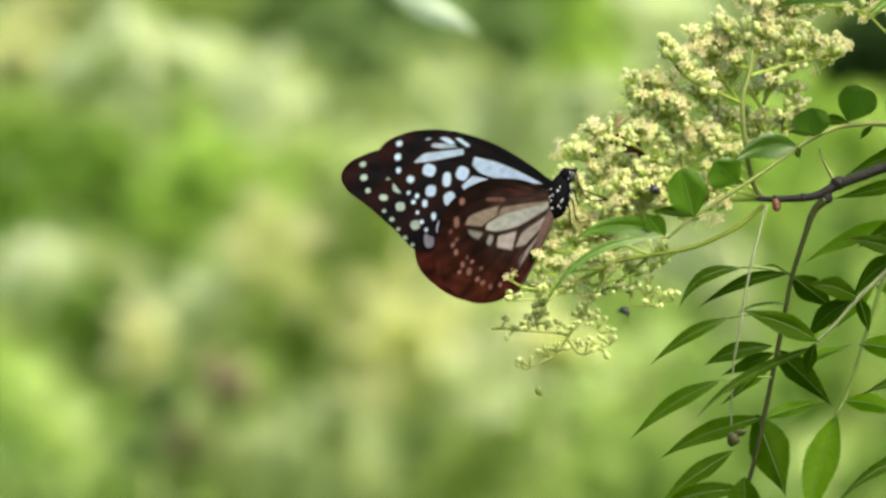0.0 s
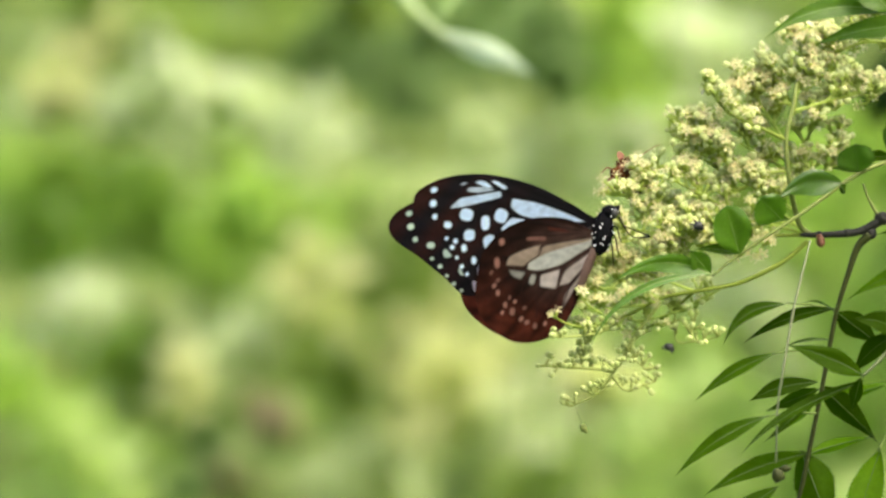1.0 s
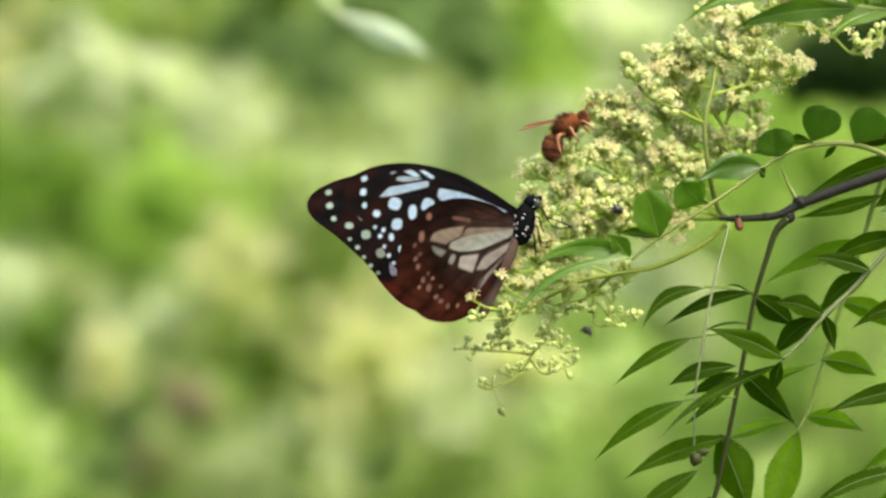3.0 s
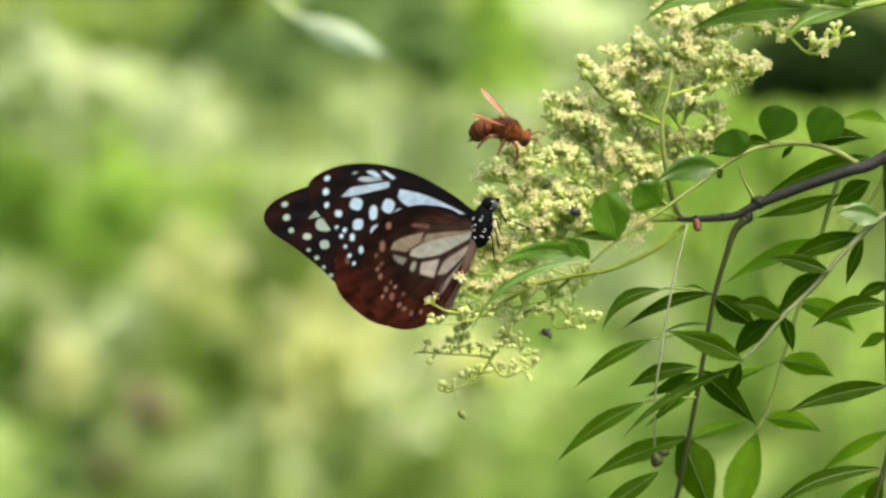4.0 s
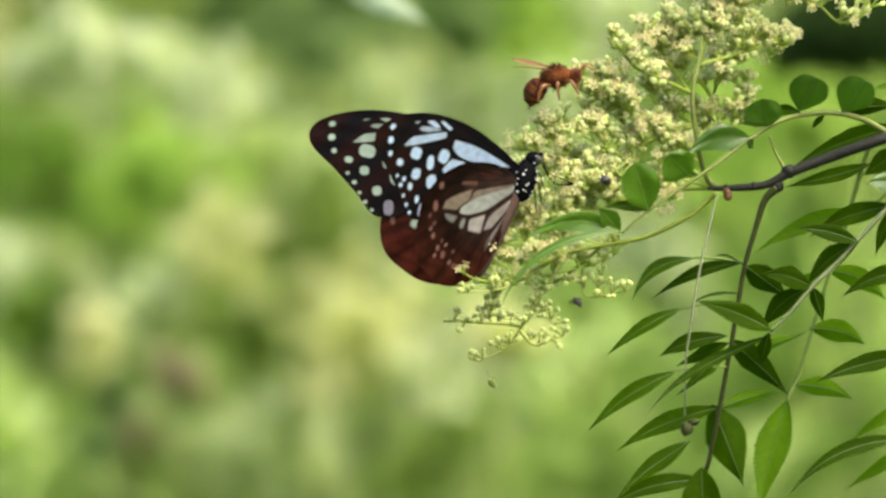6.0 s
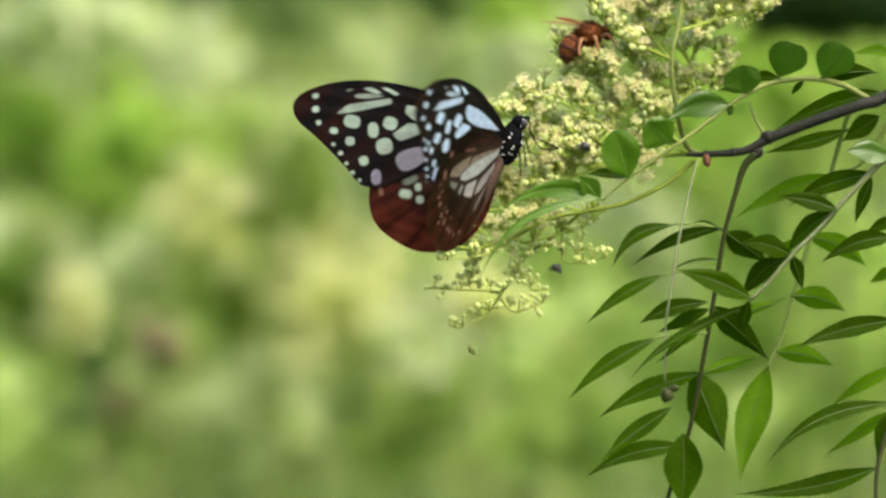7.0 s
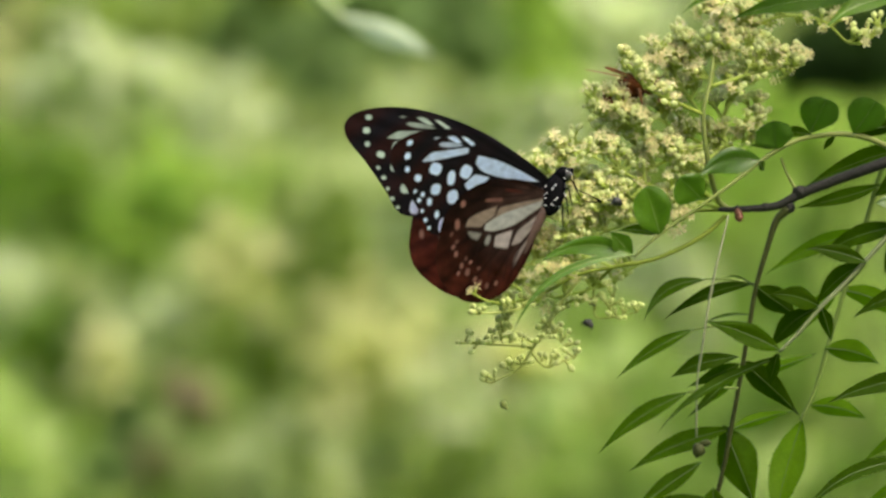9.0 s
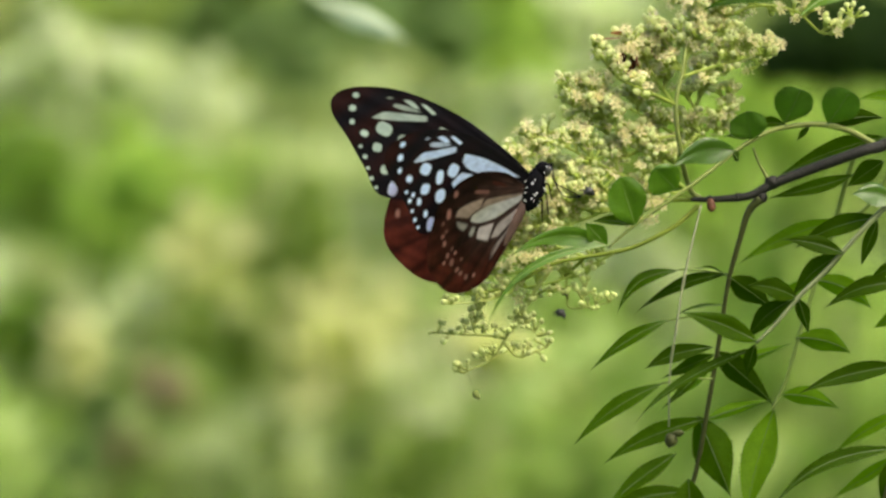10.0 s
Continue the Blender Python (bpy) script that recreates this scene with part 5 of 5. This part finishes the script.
# ---- wasp ----
def build_wasp():
    """A wasp with its head along +x, back up along +z."""
    w = thing("wasp", (0, 0, 0), "reddish brown wasp crawling on the flowers", "wasp")
    m = 0.00106
    s = Shape()
    s.ball((0.6 * m, 0, 0.2 * m), (3.4 * m, 2.5 * m, 2.6 * m), 16, 12, rough=0.03)
    hair = random.Random(5)
    for _ in range(420):
        d = Vector((hair.gauss(0, 1), hair.gauss(0, 1), hair.gauss(0.2, 1))).normalized()
        p = Vector((0.6 * m + d.x * 3.3 * m, d.y * 2.4 * m, 0.2 * m + d.z * 2.5 * m))
        s.tube([p, p + (d + Vector((-0.4, 0, 0))) * hair.uniform(0.5, 1.3) * m], [0.10 * m, 0.03 * m], 3)
    part("thorax", s, WASP_RED, w, "furry red-brown thorax")
    s = Shape()
    s.ball((0.2 * m, 0, 1.0 * m), (2.2 * m, 1.5 * m, 1.95 * m), 14, 10, rough=0.05)
    part("back_plate", s, WASP_DARK, w, "dark plate on the back")
    s = Shape()
    s.ball((4.9 * m, 0, -0.3 * m), (1.5 * m, 2.2 * m, 1.9 * m), 14, 10)
    part("head", s, WASP_RED, w)
    for sy in (-1, 1):
        s = Shape()
        s.ball((5.2 * m, sy * 1.6 * m, 0.2 * m), (0.8 * m, 0.7 * m, 1.2 * m), 10, 8)
        part("eye", s, WASP_DARK, w)
        s = Shape()
        s.tube([(5.8 * m, sy * 0.7 * m, 0.6 * m), (7.6 * m, sy * 1.6 * m, 1.8 * m), (9.2 * m, sy * 2.6 * m, 0.8 * m)], [0.22 * m, 0.2 * m, 0.16 * m], 6, smooth=4)
        part("antenna", s, WASP_LEG, w)
        s = Shape()
        rim = spline([Vector(p) * m for p in ((0, 0, 2.2), (-4, 0.9, 3.4), (-9, 1.6, 4.6), (-12.5, 1.2, 5.2), (-13, 0.2, 5.1), (-9, -1.4, 4.1), (-4, -0.8, 3.0), (0, -0.1, 2.1))], 4)
        rim = [Vector((v.x * 0.68, sy * (1.4 * m + v.y * 0.6 - v.x * 0.26), v.z)) for v in rim]
        mid = sum(rim, Vector()) / len(rim)
        s.add(rim + [mid + Vector((0, 0, 0.0002))], [(i, i + 1, len(rim)) for i in range(len(rim) - 1)])
        s.tube(rim[:16], [0.16 * m, 0.06 * m], 5)
        part("wing", s, WASP_WING, w, "amber translucent wing")
        for x0, fx, fz in ((2.4, 3.2, -5.2), (0.6, -0.4, -5.6), (-1.2, -4.4, -5.8)):
            s = Shape()
            s.tube([(x0 * m, sy * 1.6 * m, -1.2 * m), ((x0 + fx * 0.4) * m, sy * 3.2 * m, -0.8 * m), ((x0 + fx * 0.7) * m, sy * 3.8 * m, -2.8 * m), ((x0 + fx * 0.8) * m, sy * 4.2 * m, fz * 0.8 * m)],
                   [0.45 * m, 0.42 * m, 0.3 * m, 0.18 * m], 7, smooth=4)
            part("leg", s, WASP_LEG, w)
    s = Shape()
    s.tube([(-1.8 * m, 0, 0), (-2.4 * m, 0, -0.2 * m), (-3.3 * m, 0, -0.8 * m), (-4.8 * m, 0, -1.9 * m), (-5.8 * m, 0, -3.3 * m), (-6.2 * m, 0, -4.8 * m), (-6.1 * m, 0, -5.7 * m)],
           [0.6 * m, 0.6 * m, 2.0 * m, 2.6 * m, 2.3 * m, 1.3 * m, 0.2 * m], 16, smooth=5)
    for _ in range(260):
        u, a = hair.uniform(0.1, 0.95), hair.uniform(0, 2 * math.pi)
        p = Vector((-3.1 - 3.1 * u, 0, -0.7 - 4.2 * u * u)) * m
        d = Vector((0.5 * math.cos(a), math.sin(a), 0.85 * math.cos(a))).normalized()
        r = (2.5 - 2.0 * abs(u - 0.45) ** 1.3) * m
        s.tube([p + d * r * 0.9, p + d * (r + hair.uniform(0.2, 0.7) * m) + Vector((-0.3 * m, 0, -0.2 * m))], [0.10 * m, 0.03 * m], 3)
    ab = part("abdomen", s, WASP_RED, w, "red-brown banded abdomen")
    for c, way, r in (((-4.05, 0, -1.3), (-2.2, 0, -1.6), 2.36), ((-5.35, 0, -2.6), (-1.7, 0, -2.2), 2.5), ((-6.05, 0, -4.1), (-0.8, 0, -2.1), 1.85)):
        s = Shape()
        d = Vector(way).normalized() * 0.6 * m
        p = Vector(c) * m
        s.tube([p - d, p, p + d], [r * m, (r + 0.08) * m, r * m], 16)
        part("band", s, WASP_DARK, ab)
    return w


wasp = build_wasp()


# ---- movements ----
def pose_at(x, z, lean):
    return Matrix.Translation(at(x, z, -14.0)) @ pose(0, 0, 0, 0, lean, 0)


def motions():
    walk(butterfly, [
        (0, pose_at(27.3, 16.0, 15.0)),
        (0.5, pose_at(27.5, 16.4, 15.0)),
        (1, pose_at(27.0, 15.9, 15.0)),
        (1.2, pose_at(27.2, 16.3, 15.0)),
        (1.3, pose_at(26.4, 14.4, 15.0)),
        (1.5, pose_at(29.3, 14.6, 15.0)),
        (1.8, pose_at(28.4, 14.5, 15.0)),
        (2, pose_at(28.6, 14.7, 15.0)),
        (2.5, pose_at(27.7, 15.2, 15.0)),
        (3, pose_at(27.9, 14.1, 15.0)),
        (3.2, pose_at(26.8, 14.6, 15.0)),
        (4.3, pose_at(29.3, 14.2, 15.0)),
        (4.4, pose_at(30.0, 15.1, 15.0)),
        (4.5, pose_at(30.5, 15.6, 15.0)),
        (4.7, pose_at(29.6, 13.7, 15.0)),
        (4.8, pose_at(29.5, 15.0, 15.0)),
        (4.9, pose_at(29.7, 15.9, 15.0)),
        (5, pose_at(30.1, 16.7, 15.0)),
        (5.2, pose_at(27.7, 17.5, 15.0)),
        (6.3, pose_at(31.8, 18.3, 17.0)),
        (6.5, pose_at(31.4, 18.8, 17.3)),
        (6.7, pose_at(33.4, 17.1, 17.7)),
        (6.9, pose_at(34.1, 16.2, 18.0)),
        (7, pose_at(32.7, 18.8, 18.2)),
        (7.2, pose_at(33.4, 18.0, 18.6)),
        (7.5, pose_at(32.4, 20.0, 19.1)),
        (7.8, pose_at(35.5, 16.8, 19.6)),
        (8, pose_at(35.2, 19.3, 20.0)),
        (8.2, pose_at(34.2, 19.2, 20.1)),
        (8.5, pose_at(35.1, 20.7, 20.2)),
        (9, pose_at(35.6, 19.7, 20.5)),
        (9.3, pose_at(36.5, 24.0, 20.6)),
        (9.5, pose_at(37.0, 19.2, 20.8)),
        (9.7, pose_at(36.4, 17.8, 20.9)),
        (10, pose_at(37.4, 18.5, 21.0)),
    ])
    # seconds, lean of the body, opening and raising of the near wings, opening and raising of the far wings, raising of both hindwings
    beats = [
        (0, 15.0, 35, -23, 7, -32, -1, -1),
        (0.5, 15.0, 35, -25, 11, -35, -2, -1),
        (1, 15.0, 32, -26, 14, -35, -3, -1),
        (1.2, 15.0, 33, -24, 11, -36, -1, -0),
        (1.3, 15.0, 35, -19, 17, -36, 3, 1),
        (1.5, 15.0, 43, -12, 16, -41, 8, 5),
        (1.8, 15.0, 32, -18, 3, -37, 5, 2),
        (2, 15.0, 33, -23, 3, -35, 3, 3),
        (2.5, 15.0, 34, -26, 10, -32, 5, 9),
        (3, 15.0, 36, -25, 9, -32, 6, 10),
        (3.2, 15.0, 35, -25, 10, -32, 6, 10),
        (4.3, 15.0, 43, -21, 3, -35, 2, 1),
        (4.4, 15.0, 52, -18, 3, -35, 3, 1),
        (4.5, 15.0, 60, -15, 14, -41, 5, 0),
        (4.7, 15.0, 63, -14, 31, -42, 5, 0),
        (4.8, 15.0, 57, -16, 28, -41, 3, -1),
        (4.9, 15.0, 45, -19, 16, -32, 1, -1),
        (5, 15.0, 44, -20, 3, -28, 4, 3),
        (5.2, 15.0, 45, -19, 3, -24, 4, 3),
        (6.3, 17.0, 47, -22, 7, -26, 1, -1),
        (6.5, 17.3, 49, -22, 5, -27, 1, -1),
        (6.7, 17.7, 64, -21, 3, -30, 2, -1),
        (6.9, 18.0, 72, -21, 12, -30, 2, -1),
        (7, 18.2, 64, -19, 3, -30, 3, -4),
        (7.2, 18.6, 51, -19, 3, -28, 3, -1),
        (7.5, 19.1, 50, -21, 18, -22, 2, 2),
        (7.8, 19.6, 66, -21, 20, -19, 3, 4),
        (8, 20.0, 63, -26, 8, -25, 0, 1),
        (8.2, 20.1, 47, -24, 3, -24, 1, 1),
        (8.5, 20.2, 35, -27, 13, -24, -0, 1),
        (9, 20.5, 42, -26, 8, -23, -1, 0),
        (9.3, 20.6, 66, -27, 24, -20, -0, 4),
        (9.5, 20.8, 69, -28, 27, -22, 5, 6),
        (9.7, 20.9, 51, -26, 16, -22, 1, 3),
        (10, 21.0, 48, -27, 9, -18, 4, 7),
    ]
    for fore, hind, i, way in ((near_fore, near_hind, 2, 1), (far_fore, far_hind, 4, -1)):
        fore_rows, hind_rows = [], []
        for row in beats:
            tilt = {1.5: -6, 4.4: -4, 4.5: -8, 4.7: -7, 4.8: -6, 4.9: -3}.get(row[0], 0) if way < 0 else 0
            t, lean, spread, lift = row[0], row[1], row[i], row[i + 1]
            fore_rows.append((t, pose(0, -way * 0.0012, 0 if way > 0 else 4 * U, tilt, 0, 0) @ pose(0, 0, 0, 0, 0, way * spread) @ pose(0, 0, 0, 0, lift, 0)))
            folded = {4.4: 56, 4.5: 66, 4.7: 68, 4.8: 62, 6.9: 66, 7.8: 60, 9.3: 58, 9.5: 58, 10: 52}.get(t, spread) if way > 0 else spread
            hind_rows.append((t, pose(0, -way * 0.0016, -20 * U, tilt, 0, 0) @ pose(0, 0, 0, 0, 0, way * folded) @ pose(0, 0, 0, 0, -lean + row[6 if way > 0 else 7], 0)))
        walk(fore, fore_rows)
        walk(hind, hind_rows)
    crawl = [
        (0, at(42.0, 26.5, 14), 20, -150, 0),
        (0.6, at(36.0, 28.2, 8), 15, -112, 0),
        (1, at(35.2, 28.3, 5), 10, -115, 0),
        (1.3, at(34.6, 29.0, -3), 5, -112, 0),
        (1.5, at(34.8, 31.2, -9), 5, -108, 0),
        (1.8, at(32.6, 31.3, -9), 5, -108, 0),
        (2, at(34.2, 29.7, -9), 5, -108, 0),
        (2.5, at(35.2, 31.6, -9), 0, -105, 0),
        (2.75, at(37.6, 34.1, -9), 20, -45, 0),
        (3, at(39.6, 34.9, -8), 32, 8, 0),
        (3.2, at(38.2, 37.0, -9), 32, 5, 0),
        (3.75, at(36.8, 37.7, -9), -10, 0, 28),
        (4.3, at(34.2, 31.6, -9), -26, 0, 55),
        (4.5, at(35.0, 32.8, -9), -30, 0, 65),
        (4.7, at(34.2, 31.2, -9), -34, 0, 65),
        (5, at(38.6, 33.2, -9), -60, 0, 65),
        (5.2, at(35.2, 35.2, -9), -58, 0, 60),
        (5.75, at(39.1, 40.8, -9), -18, 0, 30),
        (6.3, at(44.1, 39.2, -9), 25, 0, 0),
        (6.5, at(52.8, 42.6, -9), 10, 2, 0),
        (6.7, at(54.7, 42.0, -9), 15, 5, 0),
        (7, at(53.6, 42.4, -3), 10, 20, 0),
        (7.5, at(57.3, 43.1, 4), 0, 30, 0),
        (8, at(53.8, 43.0, 4), 5, 20, 0),
        (8.5, at(53.0, 43.8, 4), 8, 20, 0),
        (9, at(56.7, 43.1, 4), 5, 25, 0),
        (9.5, at(55.6, 43.0, 4), 10, 30, 0),
        (10, at(66.0, 51.0, 5), 20, 25, 0),
    ]
    walk(wasp, [(t, Matrix.Translation(p) @ pose(0, 0, 0, 0, -tilt, 0) @ pose(0, 0, 0, 0, 0, yaw) @ pose(0, 0, 0, roll, 0, 0)) for t, p, tilt, yaw, roll in crawl])
    front_rows = [(0, 0.0, 0.0), (1, 0.7, -0.3), (2, 1.1, -0.4), (3, 1.4, -0.4), (4.5, 0.8, -0.8), (5, 0.1, -0.8), (6.5, 1.8, -1.4), (7.5, 1.3, -1.5), (8.5, 1.1, -1.8), (9, 1.3, -1.8), (10, 2.7, -2.0)]
    hanging_rows = [(0, 0.0, 0.0), (1, 0.3, 0.0), (2, 0.8, -0.4), (3, 0.8, -0.4), (4.5, 0.6, -0.6), (5, 0.6, -0.4), (6.5, 1.3, -1.0), (7.5, 1.0, -1.1), (8.5, 1.1, -0.8), (9, 1.0, -0.7), (10, 1.7, -1.4)]
    grey_rows = [(0, 0.0, 0.0), (1, 0.3, 0.3), (2, 1.1, -0.1), (3, 0.8, 0.4), (4.5, 0.3, -0.1), (5, -0.4, -0.1), (6.5, 0.7, -0.4), (7.5, 0.1, -1.1), (8.5, 0.4, -0.6), (9, -0.3, 0.0), (10, 0.8, -0.3)]
    pale_rows = [(0, 0.0, 0.0), (1, -0.4, 0.3), (2, -0.3, 0.8), (3, -0.3, 1.0), (4.5, -0.8, 0.4), (5, -0.4, 0.8), (6.5, -0.6, 1.1), (7.5, -0.1, 0.4), (8.5, 0.1, 1.0), (9, 0.1, 1.3), (10, -0.1, 1.5)]
    sprig_rows = [(0, 2.8, 1.6), (0.5, 1.4, 4.8), (1, 6.4, 0.2), (1.5, 1.6, 2.0), (2, -0.8, 3.4), (3, -0.4, 0.6), (4.5, 0.8, 1.6), (5, 2.6, 1.8), (6.5, 2.4, 2.4), (8, -0.6, -1.4), (8.5, -0.8, -0.8), (9, 1.2, -1.4), (9.5, 1.0, 2.4), (10, 1.4, 0.4)]
    for leaf, rows, arm, slide in ((front, front_rows, 75, 0.35), (hanging, hanging_rows, 68, 0.0), (grey, grey_rows, 1000, 1.0), (pale, pale_rows, 1000, 1.0), (sprig, sprig_rows, 1000, 1.0)):
        rest = leaf.location.copy()
        walk(leaf, [(t, Matrix.Translation(rest + Vector((x * slide / 1000, 0, z * (1.0 if arm > 100 else 0.0) / 1000))) @ pose(0, 0, 0, 0, math.degrees(z / arm) if arm < 100 else 0, 0)) for t, x, z in rows])


motions()
